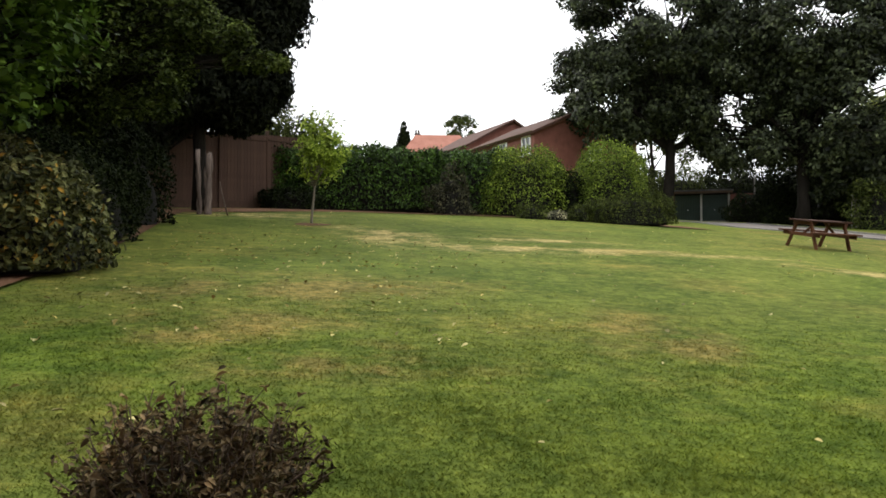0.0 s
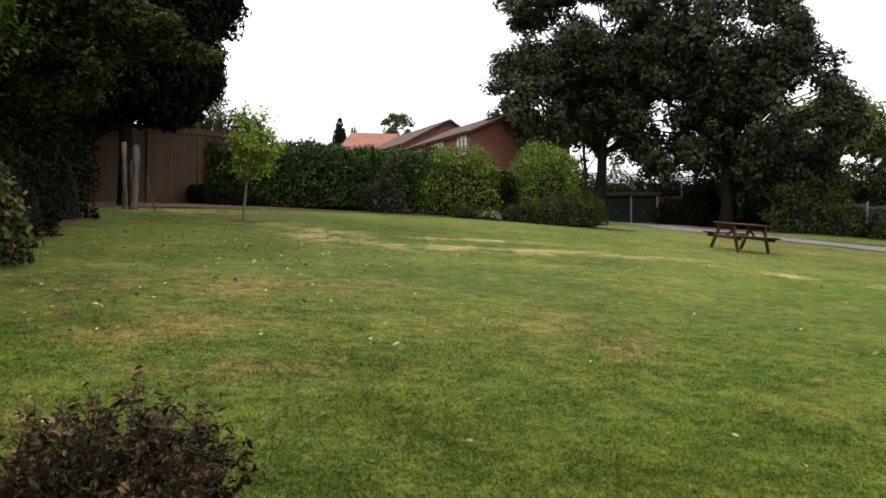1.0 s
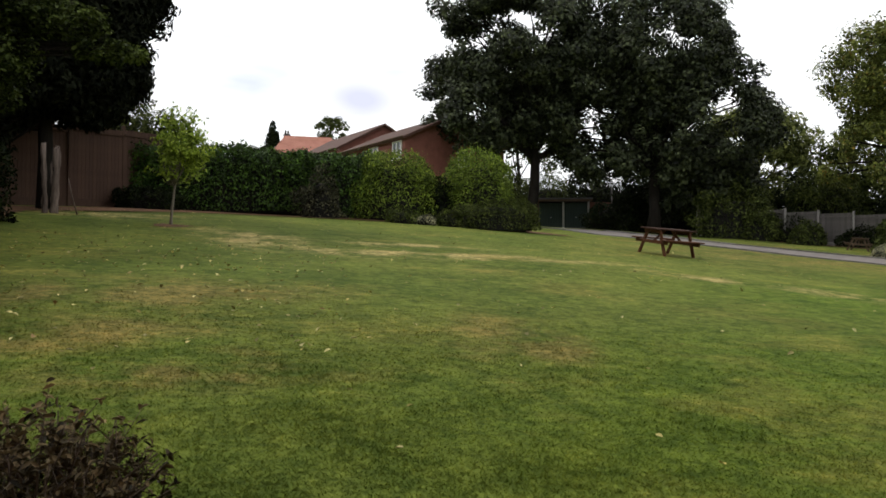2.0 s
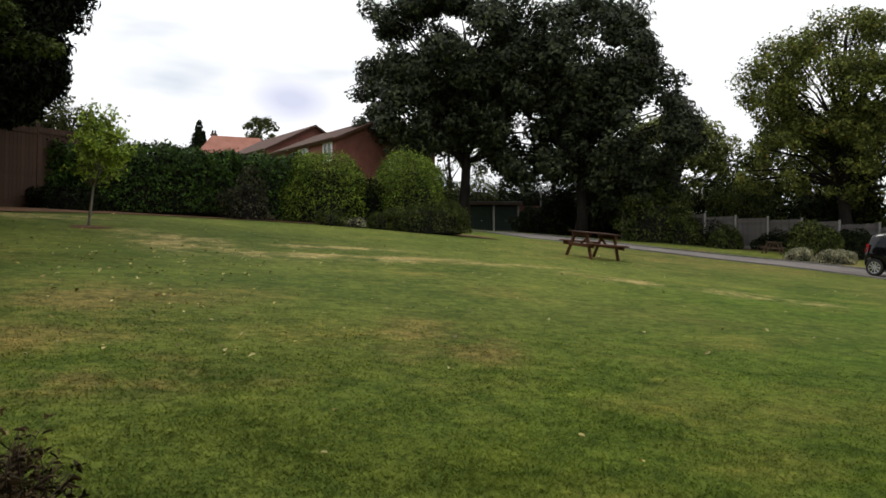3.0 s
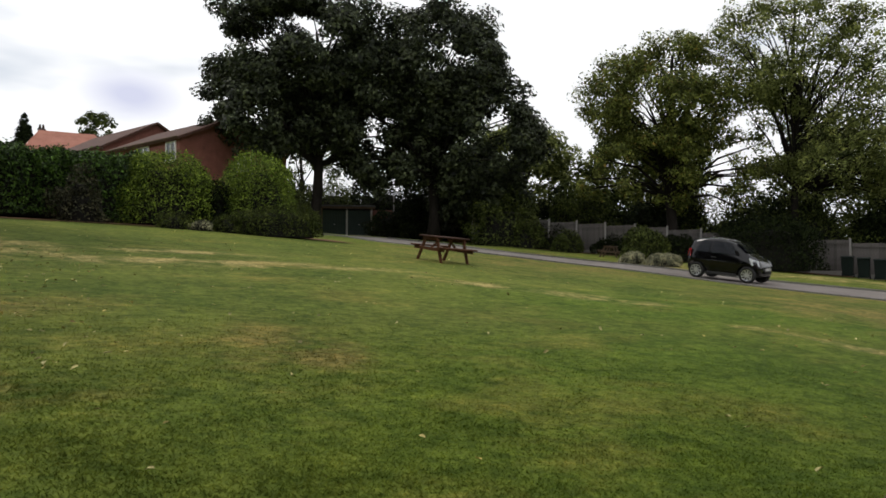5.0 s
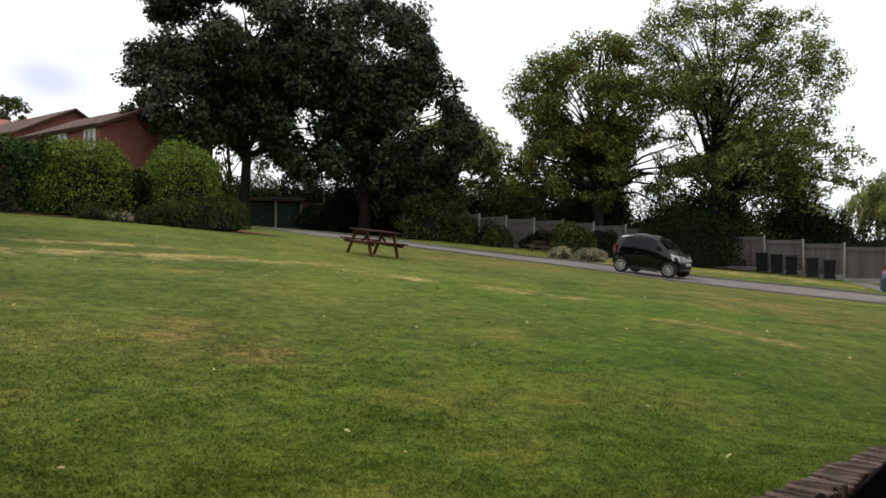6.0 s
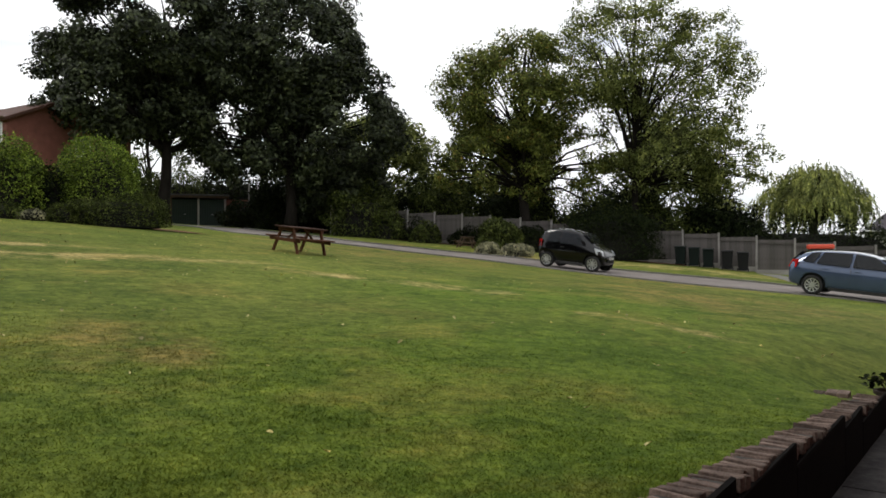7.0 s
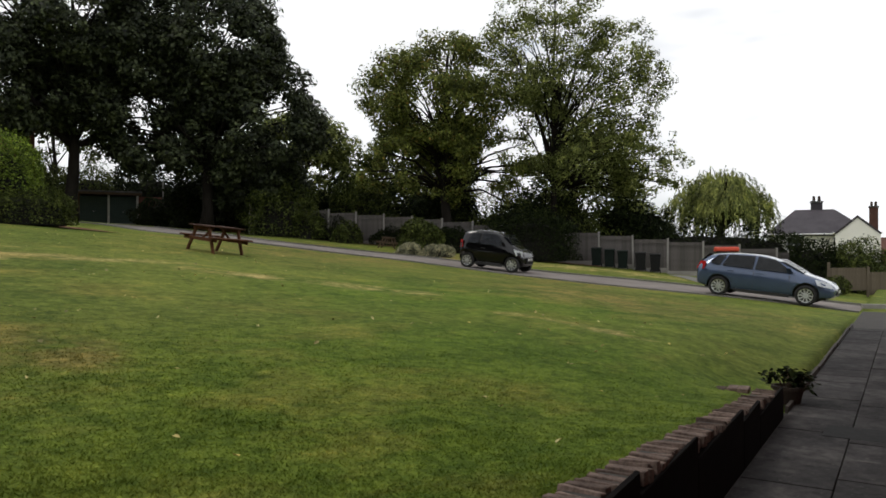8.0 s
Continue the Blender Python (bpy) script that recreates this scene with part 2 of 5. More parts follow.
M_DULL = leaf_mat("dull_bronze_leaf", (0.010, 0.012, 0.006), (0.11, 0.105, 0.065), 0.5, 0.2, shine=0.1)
M_OAK = leaf_mat("oak_leaf", (0.005, 0.008, 0.004), (0.066, 0.080, 0.040), 0.42, 0.12, shine=0.16, clump_light_scale=1.5)
M_ASH = leaf_mat("ash_leaf", (0.05, 0.066, 0.015), (0.24, 0.265, 0.085), 0.5, 0.32, shine=0.1, clump_light_scale=1.6)
M_MAPLE = leaf_mat("yellowing_leaf", (0.038, 0.050, 0.012), (0.20, 0.225, 0.055), 0.5, 0.3, (0.21, 0.15, 0.035), shine=0.1, clump_light_scale=1.6)
M_WILLOW = leaf_mat("willow_leaf", (0.13, 0.16, 0.045), (0.32, 0.34, 0.11), 0.5, 0.3, clump_light_scale=1.5)
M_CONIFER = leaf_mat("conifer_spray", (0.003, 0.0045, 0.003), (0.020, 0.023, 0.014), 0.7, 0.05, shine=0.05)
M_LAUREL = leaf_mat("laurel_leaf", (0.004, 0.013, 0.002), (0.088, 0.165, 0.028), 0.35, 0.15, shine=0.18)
M_BRIGHT = leaf_mat("bright_hedge_leaf", (0.018, 0.042, 0.004), (0.25, 0.33, 0.05), 0.4, 0.25, shine=0.12, clump_light_scale=5.0)
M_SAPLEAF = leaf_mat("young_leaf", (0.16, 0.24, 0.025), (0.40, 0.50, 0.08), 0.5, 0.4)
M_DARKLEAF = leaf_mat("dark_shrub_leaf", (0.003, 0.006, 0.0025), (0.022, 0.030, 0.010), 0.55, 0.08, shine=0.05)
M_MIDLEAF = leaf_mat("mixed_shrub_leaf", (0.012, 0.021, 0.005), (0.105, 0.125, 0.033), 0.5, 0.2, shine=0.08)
M_HAZEL = leaf_mat("broad_leaf", (0.004, 0.011, 0.002), (0.11, 0.19, 0.034), 0.5, 0.2, shine=0.08, clump_light_scale=3.0)
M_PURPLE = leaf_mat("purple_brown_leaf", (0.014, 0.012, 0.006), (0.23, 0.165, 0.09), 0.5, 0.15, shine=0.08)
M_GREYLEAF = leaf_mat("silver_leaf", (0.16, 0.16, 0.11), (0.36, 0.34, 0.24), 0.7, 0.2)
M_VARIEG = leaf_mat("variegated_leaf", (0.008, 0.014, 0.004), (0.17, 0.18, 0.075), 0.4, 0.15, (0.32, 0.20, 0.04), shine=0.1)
M_PICNIC = plain("stained_picnic_timber", (0.035, 0.014, 0.007), (0.13, 0.050, 0.020), 4, 0.6, 0, 30, 0.4, 0.005, stretch=(1, 6, 6), spec=0.15)
M_PICNICTOP = plain("weathered_table_top", (0.028, 0.014, 0.010), (0.075, 0.040, 0.027), 4, 0.7, 0, 30, 0.4, 0.005, stretch=(1, 6, 6), spec=0.12)
M_OLDWOOD = plain("dark_old_timber", (0.06, 0.04, 0.028), (0.13, 0.085, 0.055), 4, 0.8, 0, 30, 0.4, 0.005)
M_FENCE = plain("grey_weathered_boards", (0.05, 0.045, 0.042), (0.13, 0.118, 0.11), 1.5, 0.9, 0, 30, 0.5, 0.01, stretch=(1, 1, 0.3), vary=0.2)
M_POST = plain("concrete_post", (0.17, 0.16, 0.15), (0.30, 0.285, 0.265), 3, 0.9, 0, 50, 0.3, 0.005)
M_BROWNFENCE = plain("brown_stained_boards", (0.05, 0.028, 0.019), (0.10, 0.058, 0.04), 1.2, 0.9, 0, 25, 0.5, 0.01, stretch=(1, 1, 0.25), vary=0.12)
M_LOWFENCE = plain("tan_fence_boards", (0.085, 0.068, 0.048), (0.16, 0.13, 0.095), 1.5, 0.9, 0, 25, 0.5, 0.01, stretch=(1, 1, 0.25), vary=0.12)
M_GDOOR = plain("dark_green_garage_door", (0.022, 0.04, 0.036), (0.04, 0.062, 0.055), 1.5, 0.5, 0, 20, 0.1, 0.003)
M_GFRAME = plain("white_painted_frame", (0.42, 0.41, 0.39), (0.6, 0.59, 0.56), 3, 0.6)
M_FELT = plain("roof_felt", (0.05, 0.05, 0.048), (0.10, 0.098, 0.092), 2, 0.9)
M_BRICK = plain("red_brick", (0.13, 0.05, 0.038), (0.24, 0.095, 0.072), 2.0, 0.9, 0, 25, 0.4, 0.01)
M_TILE_BROWN = plain("brown_roof_tile", (0.05, 0.022, 0.016), (0.105, 0.05, 0.036), 1.5, 0.85, 0, 20, 0.4, 0.02, vary=0.15)
M_TILE_RED = plain("orange_roof_tile", (0.25, 0.10, 0.07), (0.42, 0.19, 0.14), 1.0, 0.85, 0, 12, 0.4, 0.02, vary=0.15)
M_SLATE = plain("slate_roof", (0.028, 0.024, 0.03), (0.06, 0.053, 0.06), 1.0, 0.7, 0, 12, 0.3, 0.02, vary=0.15)
M_RENDER = plain("cream_render", (0.72, 0.70, 0.64), (0.84, 0.82, 0.77), 0.8, 0.9)
M_WHITE = plain("white_upvc", (0.72, 0.72, 0.71), (0.84, 0.84, 0.83), 2, 0.4)
M_BIN_G = plain("green_bin_plastic", (0.004, 0.008, 0.007), (0.008, 0.014, 0.012), 2, 0.6, spec=0.15)
M_BIN_K = plain("black_bin_plastic", (0.006, 0.006, 0.007), (0.014, 0.014, 0.016), 2, 0.5, spec=0.2)
M_RED = plain("faded_red_plastic", (0.52, 0.06, 0.035), (0.66, 0.10, 0.06), 2, 0.5)
M_TERRA = plain("mossy_terracotta", (0.02, 0.015, 0.012), (0.06, 0.04, 0.03), 5, 0.9)
M_STONE = plain("pale_stone", (0.25, 0.235, 0.2), (0.42, 0.4, 0.35), 5, 0.9, 0, 40, 0.5, 0.01)
M_EDGEBOARD = plain("path_edging", (0.02, 0.018, 0.016), (0.07, 0.06, 0.05), 5, 0.9)


def paint(name, col, flake=0.6, coat=0.5):
    m, nt, b = shader(name, 0.28, flake, 0.3)
    v = coords(nt)
    d = noise_node(nt, v, 3.0)
    c = ramp(nt, d, [(0.3, tuple(k * 0.93 for k in col)), (0.7, tuple(k * 1.05 for k in col))])
    nt.links.new(c, b.inputs["Base Color"])
    r = ramp(nt, noise_node(nt, v, 1.2), [(0.3, (0.10,) * 3), (0.7, (0.2,) * 3)])
    nt.links.new(r, b.inputs["Roughness"])
    b.inputs["Coat Weight"].default_value = coat
    b.inputs["Coat Roughness"].default_value = 0.06
    return m


M_BLACKPAINT = paint("black_car_paint", (0.0025, 0.0025, 0.003), 0.0, 0.3)
M_BLUEPAINT = paint("steel_blue_car_paint", (0.062, 0.088, 0.150), 0.35, 0.7)
M_GLASS, _, _g = shader("car_glass", 0.03, 0.0, 0.55)
_g.inputs["Base Color"].default_value = (0.012, 0.014, 0.017, 1)
M_PANE, _, _g = shader("window_glass", 0.05, 0.0, 0.6)
_g.inputs["Base Color"].default_value = (0.05, 0.055, 0.06, 1)
M_TYRE = plain("tyre_rubber", (0.012, 0.012, 0.012), (0.03, 0.03, 0.03), 6, 0.85)
M_RIM, _, _g = shader("alloy_wheel", 0.3, 0.9)
_g.inputs["Base Color"].default_value = (0.62, 0.63, 0.65, 1)
M_LAMPGLASS, _, _g = shader("headlamp_lens", 0.08, 0.0, 0.9)
_g.inputs["Base Color"].default_value = (0.72, 0.74, 0.76, 1)
M_TAIL, _, _g = shader("red_lamp_lens", 0.12, 0.0, 0.8)
_g.inputs["Base Color"].default_value = (0.55, 0.02, 0.02, 1)
M_TRIM = plain("black_plastic_trim", (0.012, 0.012, 0.013), (0.03, 0.03, 0.03), 5, 0.55)
M_PLATE = plain("white_number_plate", (0.6, 0.6, 0.58), (0.75, 0.75, 0.72), 5, 0.4)
M_YELLOWLEAF = leaf_mat("fallen_leaf", (0.30, 0.24, 0.08), (0.52, 0.46, 0.24), 0.7, 0.1, (0.16, 0.09, 0.04))

# ---- geometry helpers ----


def grid_mesh(name, verts, faces, smooth=False):
    me = bpy.data.meshes.new(name)
    verts = np.asarray(verts, dtype=np.float32)
    faces = np.asarray(faces, dtype=np.int32)
    n, k = faces.shape
    me.vertices.add(len(verts))
    me.vertices.foreach_set("co", verts.ravel())
    me.loops.add(n * k)
    me.loops.foreach_set("vertex_index", faces.ravel())
    me.polygons.add(n)
    me.polygons.foreach_set("loop_start", np.arange(0, n * k, k, dtype=np.int32))
    me.polygons.foreach_set("loop_total", np.full(n, k, dtype=np.int32))
    me.update(calc_edges=True)
    me.validate()
    if smooth:
        me.polygons.foreach_set("use_smooth", np.ones(n, dtype=bool))
    return me


def part(name, data, material, parent=None, label="", m=None):
    """Links a bmesh or mesh as one object, under a thing or a part."""
    if isinstance(data, bmesh.types.BMesh):
        me = bpy.data.meshes.new(name)
        bmesh.ops.recalc_face_normals(data, faces=data.faces)
        data.to_mesh(me)
        data.free()
    else:
        me = data
    if not me.materials:
        me.materials.append(material)
    ob = new(name, me)
    if parent:
        ob.parent = parent
    if m is not None:
        ob.matrix_basis = m
    if label:
        ob["label"] = label
    return ob


def thing(name, m, label, category, group="", kind=""):
    e = new(name)
    e.empty_display_size = 0.2
    e.matrix_basis = m
    return tagged(e, label, category, group, kind)


def box(bm, size, at, rot=None, bev=0.0, seg=1):
    t = Matrix.Translation(at) @ (rot if rot is not None else Matrix()) @ Matrix.Diagonal((*size, 1))
    r = bmesh.ops.create_cube(bm, size=1.0, matrix=t)
    if bev:
        es = list({e for v in r["verts"] for e in v.link_edges})
        bmesh.ops.bevel(bm, geom=es, offset=bev, segments=seg, affect="EDGES", profile=0.6)
    return bm


def boxed(size, at, rot=None, bev=0.0, seg=1):
    return box(bmesh.new(), size, at, rot, bev, seg)


def turn(rx=0, ry=0, rz=0):
    return Euler([radians(a) for a in (rx, ry, rz)]).to_matrix().to_4x4()


def tube(bm, pts, radii, sides=7):
    """A tapered tube along points."""
    rings = []
    for i, (p, r) in enumerate(zip(pts, radii)):
        a = Vector(pts[max(i - 1, 0)])
        b = Vector(pts[min(i + 1, len(pts) - 1)])
        d = (b - a).normalized()
        u = d.orthogonal().normalized() if abs(d.z) > 0.9 else d.cross(Vector((0, 0, 1))).normalized()
        w = d.cross(u)
        rings.append([bm.verts.new(Vector(p) + (u * math.cos(6.2832 * k / sides) + w * math.sin(6.2832 * k / sides)) * r) for k in range(sides)])
    for a, b in zip(rings, rings[1:]):
        for k in range(sides):
            f = bm.faces.new((a[k], a[(k + 1) % sides], b[(k + 1) % sides], b[k]))
            f.smooth = True
    bm.faces.new(rings[-1])
    bm.faces.new(rings[0][::-1])


def leaf_mesh(name, centres, normals, size, aspect, rng, spread=0.35, droop=0.0):
    """Many small folded leaves, each an island of its own."""
    n = len(centres)
    nor = normals + rng.normal(0, spread, (n, 3))
    nor /= np.linalg.norm(nor, axis=1)[:, None] + 1e-9
    a = rng.normal(0, 1, (n, 3))
    a[:, 2] -= droop
    a -= nor * (a * nor).sum(1)[:, None]
    a /= np.linalg.norm(a, axis=1)[:, None] + 1e-9
    b = np.cross(nor, a)
    s = (size * rng.uniform(0.6, 1.35, n))[:, None]
    mid = centres - a * s * 0.05
    up = nor * s * 0.12
    if size < 0.13:
        # near leaves: pointed ovals, folded along the rib
        w = b * s * aspect * 0.5
        v = np.stack([centres - a * s * 0.5, centres - a * s * 0.22 + w * 0.9 + up, centres + a * s * 0.16 + w * 0.8 + up, centres + a * s * 0.5 - up * 0.6, centres + a * s * 0.16 - w * 0.8 + up, centres - a * s * 0.22 - w * 0.9 + up], 1)
        q = np.array([[0, 1, 2, 3], [0, 3, 4, 5]])
        f = (q[None] + 6 * np.arange(n)[:, None, None]).reshape(-1, 4)
        return grid_mesh(name, v.reshape(-1, 3), f)
    v = np.stack([centres - a * s * 0.5, mid + b * s * aspect * 0.5 + up, centres + a * s * 0.5, mid - b * s * aspect * 0.5 + up], 1)
    f = np.arange(4 * n).reshape(n, 4)
    return grid_mesh(name, v.reshape(-1, 3), f)


# ---- the lie of the land ----
WALL_DIR = Vector((0.9677, 0.2523, 0))
WALL_NOR = Vector((-0.2523, 0.9677, 0))
WALL_AT = Vector((0, 1.0, 0))


def uv_of(x, y):
    return x * 0.9677 + (y - 1.0) * 0.2523, -x * 0.2523 + (y - 1.0) * 0.9677


def xy_of(u, v):
    return u * 0.9677 - v * 0.2523, 1.0 + u * 0.2523 + v * 0.9677


def lawn_z(x, y):
    """Height of the hillside: it rises away from the terrace and falls to the road."""
    u, v = uv_of(x, y)
    cx, cy = np.clip(x, -40, 60), np.clip(y, -10, 75)
    z = 0.418 - 0.0551 * cx + 0.0987 * cy + 7.4e-5 * cx * cx + 2.0e-4 * cx * cy - 3.66e-4 * cy * cy
    z = z + 0.22 * np.exp(-((x - 1) ** 2 + (y - 26) ** 2) / 90) - 0.2 * np.exp(-((x - 20) ** 2 + (y - 19) ** 2) / 50)
    # along the terrace the turf meets the coping, and past the wall's end the paving
    end = 1 / (1 + np.exp(np.clip((u - 8.3) * 9, -50, 50)))
    edge = end * (0.765 - 0.0687 * np.clip(u, -20, 9)) + (1 - end) * 0.015
    near = np.exp(-((np.maximum(v - 0.17, 0) / 0.75) ** 2)) / (1 + np.exp(np.clip((u - 17.5) * 2, -50, 50)))
    z = z * (1 - near) + edge * near
    z = z + 0.03 * (1 - near) * np.sin(x * 0.55 + 0.7 * np.sin(y * 0.4)) * np.sin(y * 0.47 + 1.1)
    return z


def land_z(x, y):
    u, v = uv_of(x, y)
    return np.where(v > 0.1, lawn_z(x, y), -0.06)


def gz(x, y):
    return float(lawn_z(np.float64(x), np.float64(y)))


def spaced(limit, fine, n):
    s = np.linspace(-1, 1, n)
    return np.sign(s) * (fine * np.abs(s) + (limit - fine) * np.abs(s) ** 5)


us = spaced(900, 45, 190) + 12
vs = np.concatenate([-np.geomspace(900, 0.3, 24), [0.09, 0.11], 0.11 + np.geomspace(0.25, 900, 150)])
uu, vv = np.meshgrid(us, vs, indexing="ij")
gx, gy = xy_of(uu, vv)
gzz = land_z(gx, gy)
nu, nv = uu.shape
ii = np.arange(nu * nv).reshape(nu, nv)
quads = np.stack([ii[:-1, :-1], ii[1:, :-1], ii[1:, 1:], ii[:-1, 1:]], -1).reshape(-1, 4)
ground = part("ground", grid_mesh("ground", np.stack([gx, gy, gzz], -1).reshape(-1, 3), quads, True), M_LAWN)
tagged(ground, "sloping mown lawn with dry straw-coloured patches", "lawn", kind="structure")


def strip(name, centre, half, lift, material, label, category, n=90):
    """A ribbon laid along a smooth centre line, following the land."""
    t = np.linspace(0, 1, n)
    k = np.array(centre, dtype=float)
    tt = np.linspace(0, 1, len(k))
    cx = np.interp(t, tt, k[:, 0])
    cy = np.interp(t, tt, k[:, 1])
    for _ in range(14):
        cx[1:-1] = (cx[:-2] + cx[1:-1] * 2 + cx[2:]) / 4
        cy[1:-1] = (cy[:-2] + cy[1:-1] * 2 + cy[2:]) / 4
    dx, dy = np.gradient(cx), np.gradient(cy)
    ln = np.hypot(dx, dy)
    nx, ny = dy / ln, -dx / ln
    rows = []
    for s in np.linspace(-1, 1, 9):
        x, y = cx + nx * half * s, cy + ny * half * s
        rows.append(np.stack([x, y, lawn_z(x, y) + lift], -1))
    v = np.stack(rows, 1)
    i2 = np.arange(v.shape[0] * 9).reshape(-1, 9)
    q = np.stack([i2[:-1, :-1], i2[1:, :-1], i2[1:, 1:], i2[:-1, 1:]], -1).reshape(-1, 4)
    ob = part(name, grid_mesh(name, v.reshape(-1, 3), q, True), material)
    tagged(ob, label, category, kind="structure")
    return cx, cy, nx, ny


ROAD_LINE = [(44, -14), (34.5, -2.5), (28.9, 4.2), (25.3, 10.3), (22.9, 18.5), (21.2, 23.0), (19.4, 25.2), (17.6, 26.8), (15.9, 28.4), (15.5, 32), (15.8, 36), (15.9, 40), (15.8, 43.6)]
rcx, rcy, rnx, rny = strip("road", ROAD_LINE, 1.75, 0.03, M_ROAD, "worn grey tarmac drive curving up past the lawn", "road")


def kerb_line(side, name):
    ks = thing(name, Matrix(), "low worn concrete kerb stones along the drive", "kerb", kind="structure")
    me = None
    for i in range(0, len(rcx) - 1):
        a = Vector((rcx[i] + rnx[i] * 2.17 * side, rcy[i] + rny[i] * 2.17 * side, 0))
        b = Vector((rcx[i + 1] + rnx[i + 1] * 2.17 * side, rcy[i + 1] + rny[i + 1] * 2.17 * side, 0))
        if not -2 < a.y < 50:
            continue
        a.z, b.z = gz(a.x, a.y), gz(b.x, b.y)
        d = b - a
        if me is None:
            q = boxed((1, 0.13, 0.2), (0, 0, 0))
            me = bpy.data.meshes.new("kerb_stone")
            q.to_mesh(me)
            q.free()
        m = Matrix.Translation((a + b) / 2 + Vector((0, 0, -0.02 if side > 0 else -0.055))) @ d.to_track_quat("X", "Z").to_matrix().to_4x4() @ Matrix.Diagonal((d.length - 0.012, 1, 1, 1))
        part("kerb_stone", me, M_KERB, ks, m=m)


def tree(name, x, y, trunk_r, height, fork, blobs, leafmat, seed, leaf=0.2, per=900, label="", category="tree", lean=(0, 0), bark=None, aspect=0.6, group="", droop=0.0, shell=0.55, density=1.0, gaps=-0.22, clump=1.0, spread=0.4, lie=0.35):
    """A tapered trunk with limbs, and a crown of leaf clumps. blobs: (dx, dy, z, rx, ry, rz, clumps)."""
    rng = np.random.default_rng(seed)
    z0 = gz(x, y)
    e = thing(name, pose(x, y, z0), label, category, group)
    bm = bmesh.new()
    n = 9
    pts = [(lean[0] * (k / n) ** 1.5 + 0.12 * math.sin(k * 1.3 + seed) * trunk_r * 2, lean[1] * (k / n) ** 1.5 + 0.12 * math.cos(k * 1.7 + seed) * trunk_r * 2, -0.15 + (height + 0.15) * k / n) for k in range(n + 1)]
    rad = [trunk_r * (1.35 if k == 0 else (1 - 0.88 * k / n)) for k in range(n + 1)]
    tube(bm, pts, rad, 10)
    cs, ns = [], []
    for dx, dy, bz, rx, ry, rz, clumps in blobs:
        mean = (rx + ry + rz) / 3
        for _ in range(int(clumps * 3.2 / clump ** 2)):
            d = rng.normal(0, 1, 3)
            d /= np.linalg.norm(d)
            r = rng.uniform(shell, 1.0) ** 0.6
            bulge = 1 + 0.2 * noise.noise(Vector(d * 2.1) + Vector((seed, dx, bz)))
            c = np.array([dx, dy, bz]) + d * r * bulge * np.array([rx, ry, rz])
            if noise.noise(Vector(c) * (1.9 / mean) + Vector((seed * 3.1, 0, 0))) < gaps:
                continue
            cr = (rng.uniform(0.45, 1.0) * mean * 0.21 + 0.08) * clump
            m = int(per * density * rng.uniform(0.3, 1.3) * cr * cr * 0.55) + 5
            ld = rng.normal(0, 1, (m, 3))
            ld /= np.linalg.norm(ld, axis=1)[:, None]
            lr = rng.uniform(0.1, 1.15, m) ** 0.5
            q = c + ld * lr[:, None] * cr * np.array([1.25, 1.25, 0.9])
            cs.append(q)
            nn = ld * 0.5 + d * 0.25
            nn[:, 2] += lie
            ns.append(nn)
            if rng.random() < 0.17:
                tz = min(max(c[2] * rng.uniform(0.35, 0.8), fork), height * 0.95)
                k = tz / height
                s = Vector((lean[0] * k ** 1.5, lean[1] * k ** 1.5, tz))
                t = Vector(c)
                mid = s.lerp(t, 0.5) + Vector((rng.normal(0, 0.2), rng.normal(0, 0.2), 0.12 * (t - s).length))
                r0 = max(trunk_r * (1 - 0.85 * k) * 0.42, 0.012)
                tube(bm, [s, s.lerp(mid, 0.55), mid, mid.lerp(t, 0.55), t], [r0, r0 * 0.8, r0 * 0.6, r0 * 0.4, r0 * 0.18], 5)
    part("trunk", bm, bark or M_BARK, e)
    part("crown", leaf_mesh("crown", np.concatenate(cs), np.concatenate(ns), leaf, aspect, rng, spread, droop), leafmat, e)
    return e


